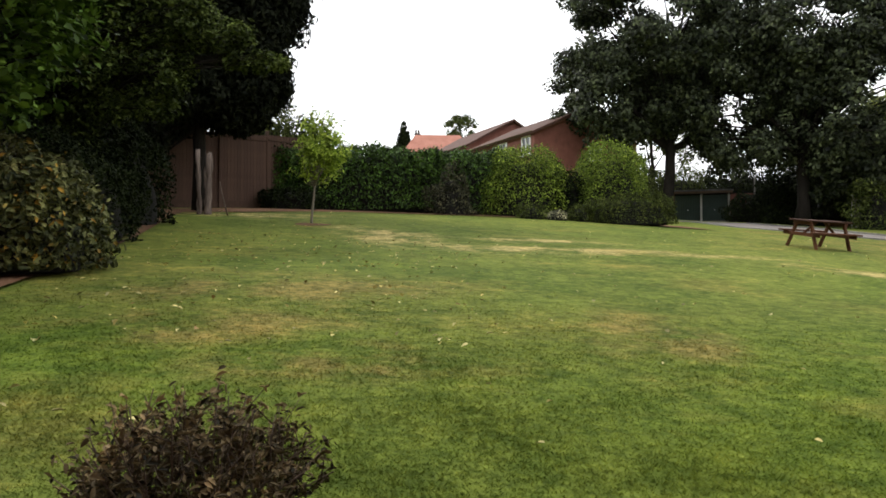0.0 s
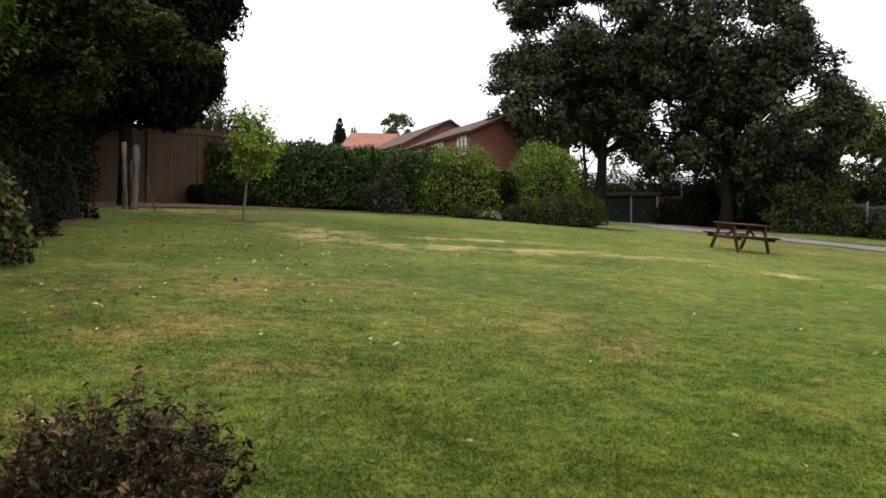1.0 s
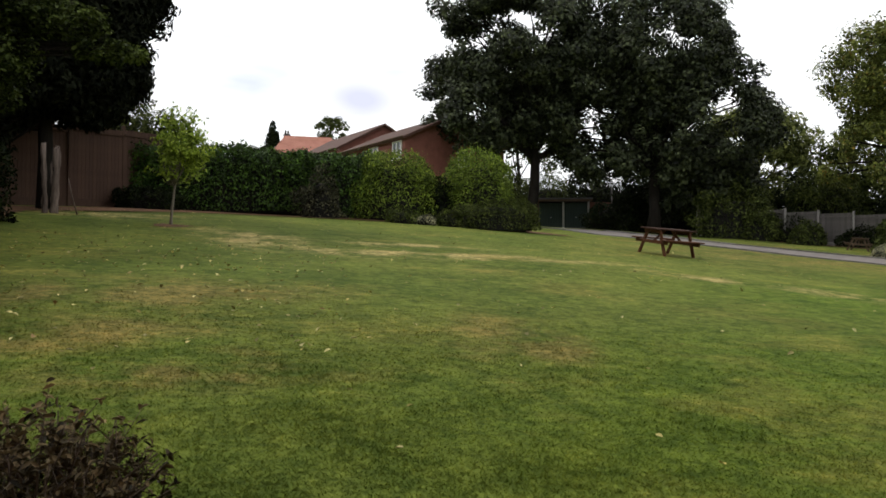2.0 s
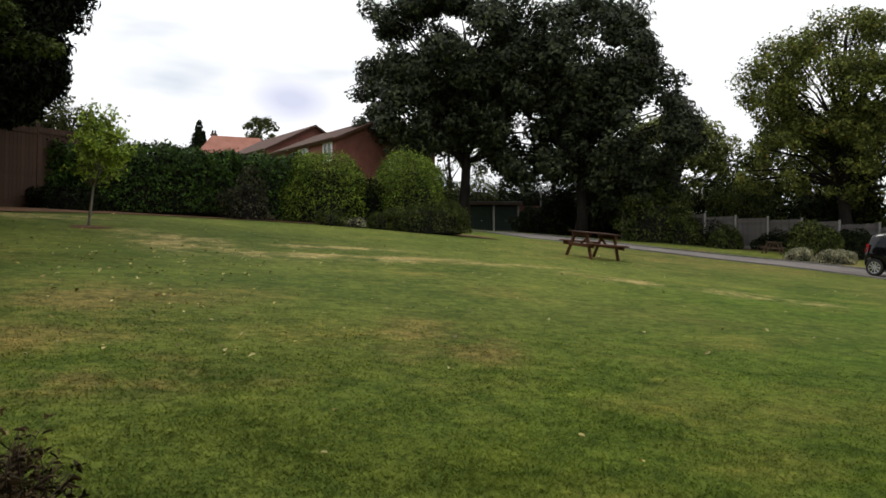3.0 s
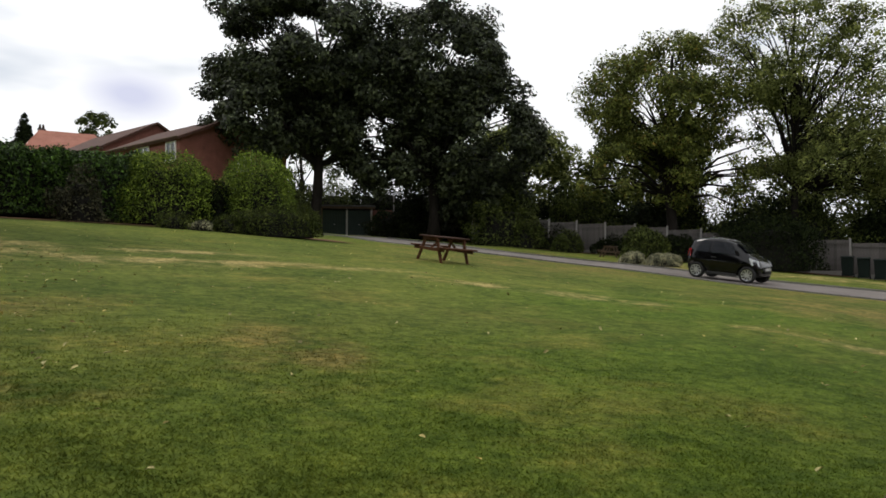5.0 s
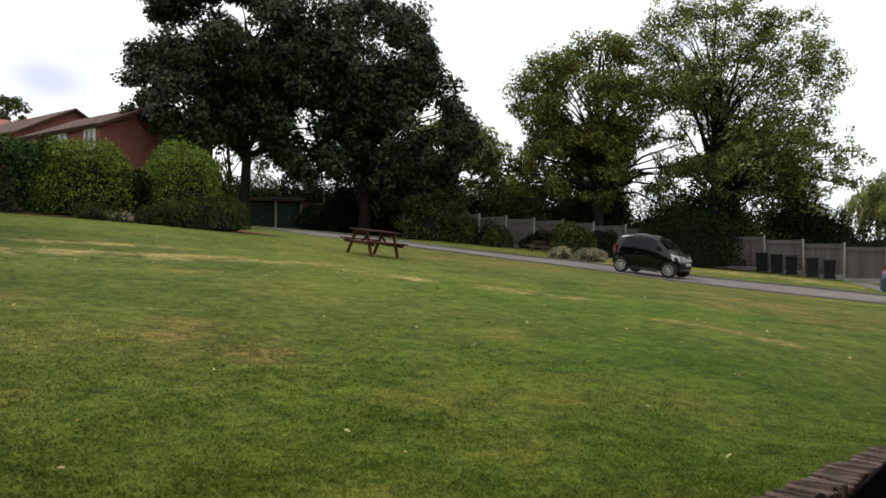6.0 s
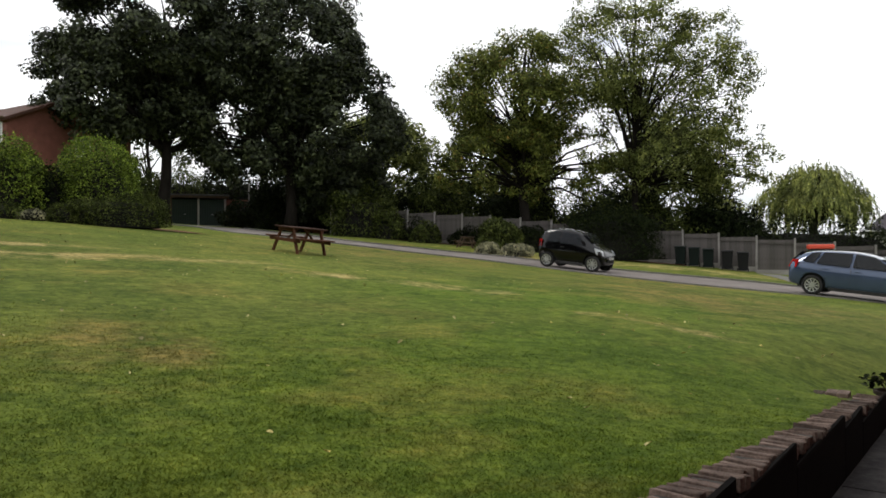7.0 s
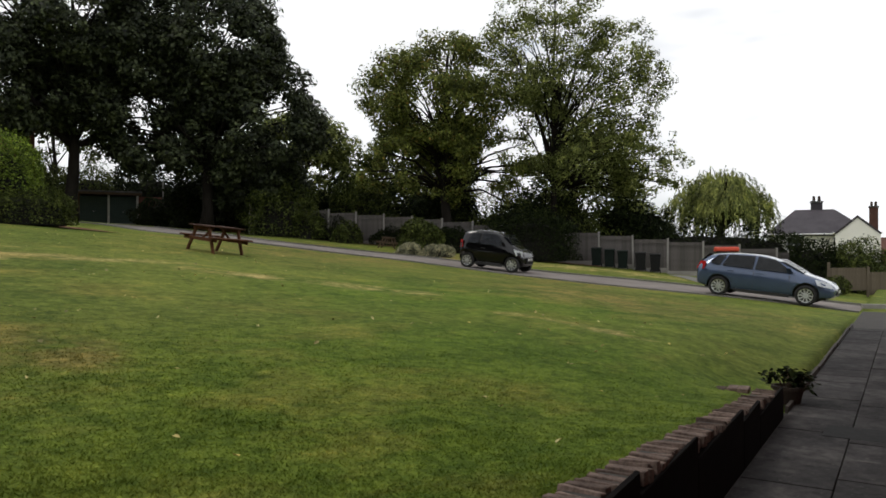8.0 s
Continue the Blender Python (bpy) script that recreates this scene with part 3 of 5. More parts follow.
def shrub(name, x, y, rx, ry, h, leafmat, seed, leaf=0.09, count=6000, label="", category="shrub", stems=7, rot=0.0, boxy=1.0, rag=0.1, base=0.0, group="", stemmat=None, lift=0.0, core=True, inner=0.76):
    """A bush: stems from the ground and leaves over a lumpy body."""
    rng = np.random.default_rng(seed)
    e = thing(name, pose(x, y, gz(x, y) + lift, 0, 0, rot), label, category, group)
    bm = bmesh.new()
    for k in range(stems):
        a, r = rng.uniform(0, 6.28), rng.uniform(0.1, 0.75)
        t = Vector((rx * r * math.cos(a), ry * r * math.sin(a), h * rng.uniform(0.6, 0.93)))
        s = Vector((t.x * 0.35, t.y * 0.35, -0.08))
        mid = s.lerp(t, 0.5) + Vector((rng.normal(0, 0.06), rng.normal(0, 0.06), 0)) * h
        r0 = 0.012 + 0.012 * h
        tube(bm, [s, mid, t], [r0, r0 * 0.7, r0 * 0.2], 5)
    part("stem", bm, stemmat or M_BARK, e)
    k = 2.0 / boxy
    d = rng.uniform(-1, 1, (count * 6, 3))
    d[:, 2] = np.abs(d[:, 2])
    f = (np.abs(d) ** k).sum(1) ** (1 / k)
    d, f = d[f > 0.15], f[f > 0.15]
    d = d / f[:, None]
    keep = rng.random(len(d)) < np.clip(np.linalg.norm(d, axis=1) ** 2 / 3 + 0.35, 0, 1)
    d = d[keep][:count]
    n = len(d)
    ph = rng.uniform(0, 6.28, 6)
    ws = np.array([rx, ry, h])
    w = d * ws / 0.55
    lump = 1 + rag * (np.sin(w[:, 0] * 1.3 + ph[0]) * np.sin(w[:, 1] * 1.7 + w[:, 2] + ph[1]) + 0.8 * np.sin(w[:, 2] * 2.3 + w[:, 0] + ph[2]) + 0.6 * np.sin(w[:, 0] * 3.3 + ph[3]) * np.sin(w[:, 2] * 3.1 + ph[4]))
    r = lump * (1 - rng.random(n) ** 2.0 * 0.3) + rng.exponential(0.02, n)
    q = d * r[:, None] * ws
    q[:, 2] = np.maximum(q[:, 2], 0.02 * h)
    nn = np.sign(d) * np.abs(d) ** (k - 1) / ws
    nn /= np.linalg.norm(nn, axis=1)[:, None] + 1e-9
    nn[:, 2] += 0.25
    part("foliage", leaf_mesh("foliage", q, nn, leaf, 0.5, rng, 0.95), leafmat, e)
    # a solid lumpy core, near-black to paint the shade among inner twigs
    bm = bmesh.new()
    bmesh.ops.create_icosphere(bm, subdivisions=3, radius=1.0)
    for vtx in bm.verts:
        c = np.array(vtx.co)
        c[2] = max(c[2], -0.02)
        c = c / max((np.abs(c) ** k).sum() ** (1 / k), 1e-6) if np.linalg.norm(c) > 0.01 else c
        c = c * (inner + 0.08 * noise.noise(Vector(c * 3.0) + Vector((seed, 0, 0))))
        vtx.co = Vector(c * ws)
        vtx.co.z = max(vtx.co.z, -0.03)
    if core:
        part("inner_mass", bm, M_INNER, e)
    else:
        bm.free()
    return e

kerb_line(1, "kerb_1")
kerb_line(-1, "kerb_2")


def bed(name, centre, half, label):
    strip(name, centre, half, 0.025, M_SOIL, label, "flower bed", 60)


bed("soil_bed_1", [(-4.6, 4.5), (-5.2, 8), (-6.3, 13), (-8.0, 19), (-8.6, 22)], 1.0, "bare leaf-strewn earth border under the shrubs")
bed("soil_bed_2", [(-10.5, 21.6), (-7.6, 22.6), (-4.4, 26.0), (0, 27.0), (5, 27.0), (9.5, 27.5)], 1.4, "bare brown earth border below hedge and fence")
bed("soil_bed_3", [(24, 50), (25.5, 45), (29, 37), (33, 29.5), (36, 24.5)], 2.2, "dark shaded earth border below the trees")

# ---- terrace: retaining wall, paving ----


def flat(u, v, z):
    x, y = xy_of(u, v)
    return Vector((x, y, z))


WALL_ROT = turn(0, 0, math.degrees(math.atan2(0.2523, 0.9677)))


def cope_z(u):
    """The coping falls with the slope of the lawn."""
    return 0.80 - 0.0687 * u


def retaining_wall():
    w = thing("retaining_wall", Matrix(), "low garden wall with brick-on-edge coping and stepped face coloured black for shade", "garden wall", kind="structure")
    rng = random.Random(4)
    ends = [-7.8, -6.7, -5.6, -4.5, -3.4, -2.3, -1.2, -0.1, 1.05, 2.2, 3.34, 4.46, 5.9, 6.63, 8.0]
    fall = math.degrees(math.atan(0.0687))
    for u0, u1 in zip(ends, ends[1:]):
        n = u1 - u0
        top = cope_z(u1) + 0.028
        bm = boxed((n - 0.012, 0.03, top + 0.1), (0, 0, 0), None, 0.005)
        for v in bm.verts:
            if v.co.z > 0:
                v.co.z += -0.035 * (0.5 - v.co.x / n) + rng.uniform(-0.006, 0.006)
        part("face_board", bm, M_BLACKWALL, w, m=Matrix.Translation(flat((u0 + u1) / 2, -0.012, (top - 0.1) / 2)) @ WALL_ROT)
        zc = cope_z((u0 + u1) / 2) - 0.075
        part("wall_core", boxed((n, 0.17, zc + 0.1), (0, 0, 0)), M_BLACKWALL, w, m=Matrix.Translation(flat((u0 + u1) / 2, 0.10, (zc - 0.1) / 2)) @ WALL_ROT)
        part("mortar_bed", boxed((n, 0.17, 0.06), (0, 0, 0)), M_MORTAR, w, m=Matrix.Translation(flat((u0 + u1) / 2, 0.10, zc + 0.03)) @ WALL_ROT @ turn(0, fall, 0))
    me = None
    u = -7.7
    while u < 7.95:
        if me is None:
            q = boxed((0.062, 0.2, 0.07), (0, 0, 0), None, 0.004)
            me = bpy.data.meshes.new("coping_brick")
            q.to_mesh(me)
            q.free()
        m = Matrix.Translation(flat(u, 0.10 + rng.uniform(-0.024, 0.024), cope_z(u) - 0.036 + rng.uniform(-0.016, 0.006))) @ WALL_ROT @ turn(rng.uniform(-4, 4), fall + 6 + rng.uniform(-9, 9), rng.uniform(-5, 5))
        part("coping_brick", me, M_COPE, w, m=m)
        u += 0.0735


def wall_end():
    """The broken return at the end of the wall."""
    z = 0.24
    e = thing("wall_return", Matrix(), "broken brick wall return with loose pale slabs", "garden wall", kind="structure")
    rng = random.Random(9)
    for i in range(6):
        b = boxed((0.215, 0.1, 0.065), (0, 0, 0), None, 0.006)
        part("brick", b, M_COPE, e, m=Matrix.Translation(flat(7.75 + 0.06 * (i % 2), 0.3 + 0.112 * i, z - 0.02 - 0.012 * i + 0.03)) @ WALL_ROT @ turn(0, 0, 4 + rng.uniform(-4, 4)))
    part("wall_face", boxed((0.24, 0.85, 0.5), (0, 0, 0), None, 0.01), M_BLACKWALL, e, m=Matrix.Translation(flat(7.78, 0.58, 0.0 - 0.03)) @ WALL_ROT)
    part("slab", boxed((0.42, 0.14, 0.035), (0, 0, 0), None, 0.006), M_STONE, e, "pale loose stone slab", m=Matrix.Translation(flat(7.95, 0.92, 0.27)) @ WALL_ROT @ turn(0, 3, 12))


def paving():
    base = part("paving_base", boxed((46, 3.2, 0.05), (0, 0, 0)), M_MORTAR, m=Matrix.Translation(flat(1.0, -1.6, -0.055)) @ WALL_ROT)
    tagged(base, "dark sand joints under the paving", "paving", kind="structure")
    pv = thing("pavement", Matrix(), "worn grey concrete paving slabs along the terrace", "pavement", kind="structure")
    rng = random.Random(11)
    me = None
    for j in range(4):
        for i in range(-7, 36):
            if me is None:
                q = boxed((0.592, 0.592, 0.05), (0, 0, 0), None, 0.005)
                me = bpy.data.meshes.new("paving_slab")
                q.to_mesh(me)
                q.free()
            u = i * 0.6 + (0.3 if j % 2 else 0.0) - 0.1
            if u > 18.4:
                continue
            m = Matrix.Translation(flat(u, -0.345 - j * 0.6, -0.025 + rng.uniform(-0.003, 0.003))) @ WALL_ROT @ turn(rng.uniform(-0.3, 0.3), rng.uniform(-0.3, 0.3), rng.uniform(-0.3, 0.3))
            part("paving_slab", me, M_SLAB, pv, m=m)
    d = part("drain_cover", boxed((0.5, 0.62, 0.03), (0, 0, 0), None, 0.006), plain("iron_cover", (0.01, 0.01, 0.01), (0.022, 0.022, 0.022), 8, 0.8, spec=0.1), m=Matrix.Translation(flat(7.5, -0.74, -0.012)) @ WALL_ROT)
    tagged(d, "dark rectangular drain cover set in the paving", "drain cover")
    for k in range(10):
        b = part("path_edging", boxed((1.04, 0.04, 0.10), (0, 0, 0), None, 0.006), M_EDGEBOARD, m=Matrix.Translation(flat(8.75 + 1.06 * k, -0.02 + 0.008 * (k % 3 - 1), -0.005)) @ WALL_ROT)
        tagged(b, "dark mossy edging board between lawn and paving", "path edging", "path edging", kind="structure")
    c = part("kerb_3", boxed((1.4, 0.16, 0.14), (0, 0, 0), None, 0.015, 2), M_POST, m=Matrix.Translation(flat(25.2, -0.6, 0.06)) @ WALL_ROT @ turn(0, 0, -70))
    tagged(c, "pale concrete kerb across the end of the path", "kerb", kind="structure")


def shade_wall_behind():
    """An unseen wall of the terrace's presumed building, added behind the camera for shade."""
    b = part("shade_wall_south", boxed((40, 0.3, 8.6), (0, 0, 0)), M_BRICK, m=Matrix.Translation(flat(-2.0, -2.65, 4.2)) @ WALL_ROT)
    tagged(b, "unseen plain red brick wall added behind the terrace to shade it", "wall", kind="structure")


def potted_plant():
    x, y = xy_of(8.72, 0.02)
    e = thing("potted_plant", pose(x, y, -0.01) @ Matrix.Scale(0.9, 4), "drooping dark-leaved plant in a squat mossy pot", "plant pot")
    bm = bmesh.new()
    prof = [(0.0, 0.0), (0.13, 0.0), (0.17, 0.17), (0.195, 0.17), (0.195, 0.21), (0.165, 0.21), (0.15, 0.17), (0.0, 0.17)]
    n = 20
    rings = [[bm.verts.new((r * math.cos(6.2832 * k / n), r * math.sin(6.2832 * k / n), z)) for k in range(n)] for r, z in prof[1:-1]]
    for a, b in zip(rings, rings[1:]):
        for k in range(n):
            bm.faces.new((a[k], a[(k + 1) % n], b[(k + 1) % n], b[k]))
    bm.faces.new(rings[0])
    bm.faces.new(rings[-1])
    part("pot", bm, M_TERRA, e)
    rng = np.random.default_rng(5)
    st = bmesh.new()
    cs = []
    for k in range(26):
        a, r = rng.uniform(0, 6.28), rng.uniform(0.12, 0.36)
        t = Vector((r * math.cos(a), r * math.sin(a), rng.uniform(0.24, 0.42) - r * 0.25))
        s = Vector((0.05 * math.cos(a), 0.05 * math.sin(a), 0.17))
        mid = s.lerp(t, 0.5) + Vector((0, 0, 0.13))
        tube(st, [s, mid, t], [0.006, 0.005, 0.003], 4)
        for j in range(9):
            cs.append(np.array(mid.lerp(t, rng.random())) + rng.normal(0, 0.03, 3))
    part("stems", st, M_TWIG, e)
    cs = np.array(cs)
    nn = np.tile([0, 0, 1.0], (len(cs), 1))
    part("leaves", leaf_mesh("leaves", cs, nn, 0.075, 0.75, rng, 0.5), M_DARKLEAF, e)


retaining_wall()
wall_end()
paving()
shade_wall_behind()
potted_plant()

# ---- lawn furniture ----


def picnic_table(x, y, rz, label, mat, size=1.0):
    e = thing("picnic_table", pose(x, y, gz(x, y), 0, 0, rz), label, "picnic table", "picnic tables")
    dx, dy = (gz(x + 0.5, y) - gz(x - 0.5, y)), (gz(x, y + 0.5) - gz(x, y - 0.5))
    up = Vector((-dx, -dy, 1)).normalized()
    e.matrix_basis = Matrix.Translation((x, y, gz(x, y))) @ Vector((0, 0, 1)).rotation_difference(up).to_matrix().to_4x4() @ turn(0, 0, rz) @ Matrix.Scale(size, 4)
    for k in range(5):
        part("top_plank", boxed((1.4, 0.128, 0.038), (0, -0.272 + 0.136 * k, 0.71), None, 0.006), M_PICNICTOP if mat is M_PICNIC else mat, e, "weathered dark plank")
    for s in (-1, 1):
        for k in range(2):
            part("seat_plank", boxed((1.36, 0.118, 0.038), (0, s * (0.53 + 0.128 * k), 0.42), None, 0.006), mat, e)
        for q in (-1, 1):
            a, b = Vector((q * 0.5, s * 0.55, -0.04)), Vector((q * 0.5, s * 0.24, 0.69))
            r = (b - a).to_track_quat("Z", "X").to_matrix().to_4x4()
            part("leg", boxed((0.095, 0.045, (b - a).length), (0, 0, 0), None, 0.005), mat, e, m=Matrix.Translation((a + b) / 2) @ r)
        part("seat_bearer", boxed((0.045, 1.32, 0.09), (s * 0.548, 0, 0.354), None, 0.005), mat, e)
        part("top_bearer", boxed((0.045, 0.62, 0.085), (s * 0.548, 0, 0.648), None, 0.005), mat, e)
        a, b = Vector((s * 0.5, 0, 0.36)), Vector((s * 0.12, 0, 0.68))
        r = (b - a).to_track_quat("Z", "Y").to_matrix().to_4x4()
        part("brace", boxed((0.07, 0.04, (b - a).length), (0, 0, 0), None, 0.005), mat, e, m=Matrix.Translation((a + b) / 2) @ r)
    return e


picnic_table(9.24, 18.27, 14, "reddish stained timber picnic table with attached benches", M_PICNIC, 0.95)
picnic_table(25.6, 31.2, 40, "dark old picnic table in the shade", M_OLDWOOD, 0.85)

# ---- garages ----


def garages():
    a, b = Vector((17.25, 55.2, 0)), Vector((20.95, 54.2, 0))
    d = (b - a).normalized()
    z = min(gz(a.x, a.y), gz(b.x, b.y)) - 0.05
    g = thing("garage_block", Matrix.Translation((a.x, a.y, z)) @ turn(0, 0, math.degrees(math.atan2(d.y, d.x))), "low flat-roofed garages with two dark green doors", "garage")
    w = (b - a).length
    part("side_wall", boxed((0.22, 5.0, 2.25), (-0.05, 2.5, 1.12)), M_BRICK, g)
    part("side_wall", boxed((1.7, 5.0, 2.1), (w + 0.9, 2.5, 1.05)), M_BRICK, g)
    part("back_wall", boxed((w, 0.2, 2.2), (w / 2, 5.0, 1.1)), M_BRICK, g)
    part("roof", boxed((w + 0.5, 5.6, 0.16), (w / 2 + 0.05, 2.55, 2.36), None, 0.02), M_FELT, g)
    part("fascia", boxed((w + 0.4, 0.05, 0.16), (w / 2 + 0.05, -0.3, 2.24)), M_OLDWOOD, g)
    for k in range(3):
        part("door_post", boxed((0.13, 0.14, 2.15), (k * w / 2, 0.0, 1.07), None, 0.01), M_GFRAME if k else M_OLDWOOD, g, "white painted post" if k else "")
    for k in range(2):
        bm = bmesh.new()
        n, wd, x0 = 29, w / 2 - 0.14, k * w / 2 + 0.07
        cols = [[bm.verts.new((x0 + wd * i / n, 0.05 + 0.02 * (i % 2) + dy, z)) for z, dy in ((0.04, 0), (2.06, 0), (2.06, 0.05), (0.04, 0.05))] for i in range(n + 1)]
        for c0, c1 in zip(cols, cols[1:]):
            for i in range(4):
                bm.faces.new((c0[i], c0[(i + 1) % 4], c1[(i + 1) % 4], c1[i]))
        dr = part("garage_door", bm, M_GDOOR, g)
        part("handle", boxed((0.12, 0.03, 0.03), (k * w / 2 + w / 4, 0.03, 0.95), None, 0.006), M_RIM, dr)
    ap = part("garage_apron", boxed((w + 3.2, 1.6, 0.12), (0, 0, 0), None, 0.02), M_KERB, m=Matrix.Translation(Vector((a.x, a.y, z)) + d * (w / 2 + 0.9) + Vector((-0.25, -0.9, 0.02))) @ turn(0, 0, math.degrees(math.atan2(d.y, d.x))))
    tagged(ap, "pale concrete apron in front of the garages", "paving", kind="structure")
    p = part("lamp_post", boxed((0.07, 0.07, 3.4), (0, 0, 1.7), None, 0.01), M_POST, m=pose(22.0, 52.2, gz(22.0, 52.2) - 0.05))
    tagged(p, "thin pale metal pole near the garages", "pole")


garages()

# ---- fences ----


def panel_fence(name, a, b, height, board, post, label, pitch=1.83, n_boards=12, post_up=0.12, seed=1, rail=True):
    a, b = Vector((*a, 0)), Vector((*b, 0))
    d = (b - a).normalized()
    n = max(int(round((b - a).length / pitch)), 1)
    step = (b - a).length / n
    rz = turn(0, 0, math.degrees(math.atan2(d.y, d.x)))
    f = thing(name, Matrix(), label, "fence", kind="structure")
    rng = random.Random(seed)
    pm = boxed((0.1, 0.11, height + post_up + 0.3), (0, 0, (height + post_up - 0.3) / 2), None, 0.012)
    pme = bpy.data.meshes.new("post")
    pm.to_mesh(pme)
    pm.free()
    bw = (step - 0.1) / n_boards
    bmx = boxed((bw + 0.012, 0.018, height - 0.24), (0, 0, 0.2 + (height - 0.24) / 2), turn(0, 0, 4))
    bme = bpy.data.meshes.new("board")
    bmx.to_mesh(bme)
    bmx.free()
    for k in range(n + 1):
        p = a + d * step * k
        part("post", pme, post, f, m=Matrix.Translation((p.x, p.y, gz(p.x, p.y))) @ rz @ turn(rng.uniform(-1, 1), rng.uniform(-1, 1), 0))
        if k == n:
            break
        c = a + d * step * (k + 0.5)
        z = gz(c.x, c.y)
        base = Matrix.Translation((c.x, c.y, z)) @ rz @ turn(0, rng.uniform(-0.6, 0.6), 0)
        for i in range(n_boards):
            part("board", bme, board, f, m=base @ Matrix.Translation(((i - (n_boards - 1) / 2) * bw, 0, rng.uniform(-0.008, 0.008))))
        if rail:
            part("gravel_board", boxed((step - 0.1, 0.03, 0.26), (0, 0, 0.10)), post, f, m=base)
            part("rail", boxed((step - 0.1, 0.05, 0.06), (0, -0.03, height - 0.22)), board, f, m=base)


panel_fence("fence_1", (24.0, 43.4), (41.2, 14.9), 1.85, M_FENCE, M_POST, "grey weathered board fence between concrete posts")
strip("footpath", [(36.6, 20.2), (33.0, 17.2), (28.4, 13.0)], 0.55, 0.02, M_KERB, "pale concrete path from the bins to the drive", "path", 30)
panel_fence("fence_2", (37.4, 12.9), (42.5, 6.0), 1.3, M_LOWFENCE, M_LOWFENCE, "low brown close-boarded garden fence", seed=2, rail=False)
panel_fence("fence_3", (-12.0, 22.3), (-5.0, 28.2), 2.7, M_BROWNFENCE, M_BROWNFENCE, "tall dark brown board fence below the conifer", n_boards=14, seed=3)

# ---- bins ----


def wheelie_bin(x, y, rz, mat, label):
    e = thing("wheelie_bin", pose(x, y, gz(x, y), 0, 0, rz), label, "bin", "wheelie bins")
    bm = bmesh.new()
    r = bmesh.ops.create_cube(bm, size=1.0, matrix=Matrix.Translation((0, 0, 0.52)) @ Matrix.Diagonal((0.56, 0.62, 0.9, 1)))
    for v in r["verts"]:
        if v.co.z < 0.3:
            v.co.x *= 0.8
            v.co.y *= 0.76
    bmesh.ops.bevel(bm, geom=bm.edges[:], offset=0.03, segments=2, affect="EDGES")
    part("body", bm, mat, e)
    bm = boxed((0.6, 0.7, 0.06), (0, -0.02, 1.01), turn(4, 0, 0), 0.022, 2)
    part("lid", bm, mat, e)
    part("handle", boxed((0.44, 0.05, 0.05), (0, 0.36, 0.98), None, 0.015), mat, e)
    for s in (-1, 1):
        w = bmesh.new()
        bmesh.ops.create_cone(w, cap_ends=True, segments=16, radius1=0.1, radius2=0.1, depth=0.05, matrix=Matrix.Translation((s * 0.26, 0.26, 0.1)) @ turn(0, 90, 0))
        part("wheel", w, M_TYRE, e)
    return e


for bx, by, mat, txt in ((34.55, 23.95, M_BIN_G, "dark green wheeled rubbish bin by the fence"), (34.92, 23.35, M_BIN_G, "dark green wheeled rubbish bin by the fence"), (35.29, 22.75, M_BIN_G, "dark green wheeled rubbish bin by the fence"), (35.8, 21.95, M_BIN_K, "black wheeled rubbish bin by the fence"), (36.2, 21.3, M_BIN_K, "black wheeled rubbish bin by the fence")):
    wheelie_bin(bx, by, -59, mat, txt)

# ---- hedges and shrubs ----
shrub("laurel_hedge", -2.8, 28.3, 3.9, 1.2, 2.33, M_LAUREL, 21, 0.12, 38000, "clipped dark green laurel hedge behind the lawn", "hedge", 12, 3, 0.45, 0.05, inner=0.84)
shrub("laurel_hedge", 1.3, 27.9, 1.6, 1.2, 2.4, M_LAUREL, 22, 0.115, 16000, "glossy green laurel bush in the hedge", "hedge", 8, 0, 0.6, 0.05, inner=0.86)
shrub("bright_hedge", 3.0, 27.6, 1.75, 1.4, 2.6, M_BRIGHT, 23, 0.085, 17000, "rounded bright yellow-green clipped bush", "hedge", 9, 0, 0.75, 0.04)
shrub("round_bush", 6.15, 27.4, 1.5, 1.5, 2.95, M_BRIGHT, 24, 0.08, 17000, "large clipped round yellow-green bush", "shrub", 9, 0, 0.85, 0.03)
shrub("juniper", 6.55, 26.0, 1.7, 0.9, 1.1, M_MIDLEAF, 25, 0.07, 9000, "low spreading brownish green juniper", "shrub", 6, 8, 0.8, 0.08)
shrub("dark_shrub", 4.6, 27.2, 0.9, 0.8, 1.7, M_DARKLEAF, 26, 0.11, 3500, "dark grey-green shrub between clipped bushes", "shrub", 6, 0, 0.9, 0.1)
shrub("purple_shrub", 0.35, 26.55, 0.85, 0.6, 1.6, M_DULL, 27, 0.1, 2600, "dull bronze-leaved shrub in front of hedge", "shrub", 6, 0, 1.0, 0.22)
shrub("low_plant", 3.1, 25.6, 0.55, 0.4, 0.5, M_MIDLEAF, 28, 0.08, 900, "low green border plant", "plant", 5, 0, 1, 0.15, group="border plants")
shrub("low_plant", 3.9, 25.6, 0.5, 0.4, 0.4, M_GREYLEAF, 29, 0.07, 700, "low grey-green border plant", "plant", 5, 0, 1, 0.15, group="border plants")
shrub("low_plant", 4.8, 25.7, 0.5, 0.4, 0.6, M_MIDLEAF, 30, 0.08, 900, "upright green border plant", "plant", 5, 0, 1, 0.15, group="border plants")
shrub("back_shrub", -6.0, 31.0, 1.5, 1.3, 4.0, M_MIDLEAF, 31, 0.14, 9000, "tall mid-green shrub behind the hedge", "shrub", 8, 0, 0.9, 0.1)
shrub("dark_hedge_foot", -5.4, 26.5, 1.2, 0.6, 0.8, M_DARKLEAF, 32, 0.1, 2500, "low dark shrub below the hedge", "shrub", 5, 0, 0.8, 0.1)
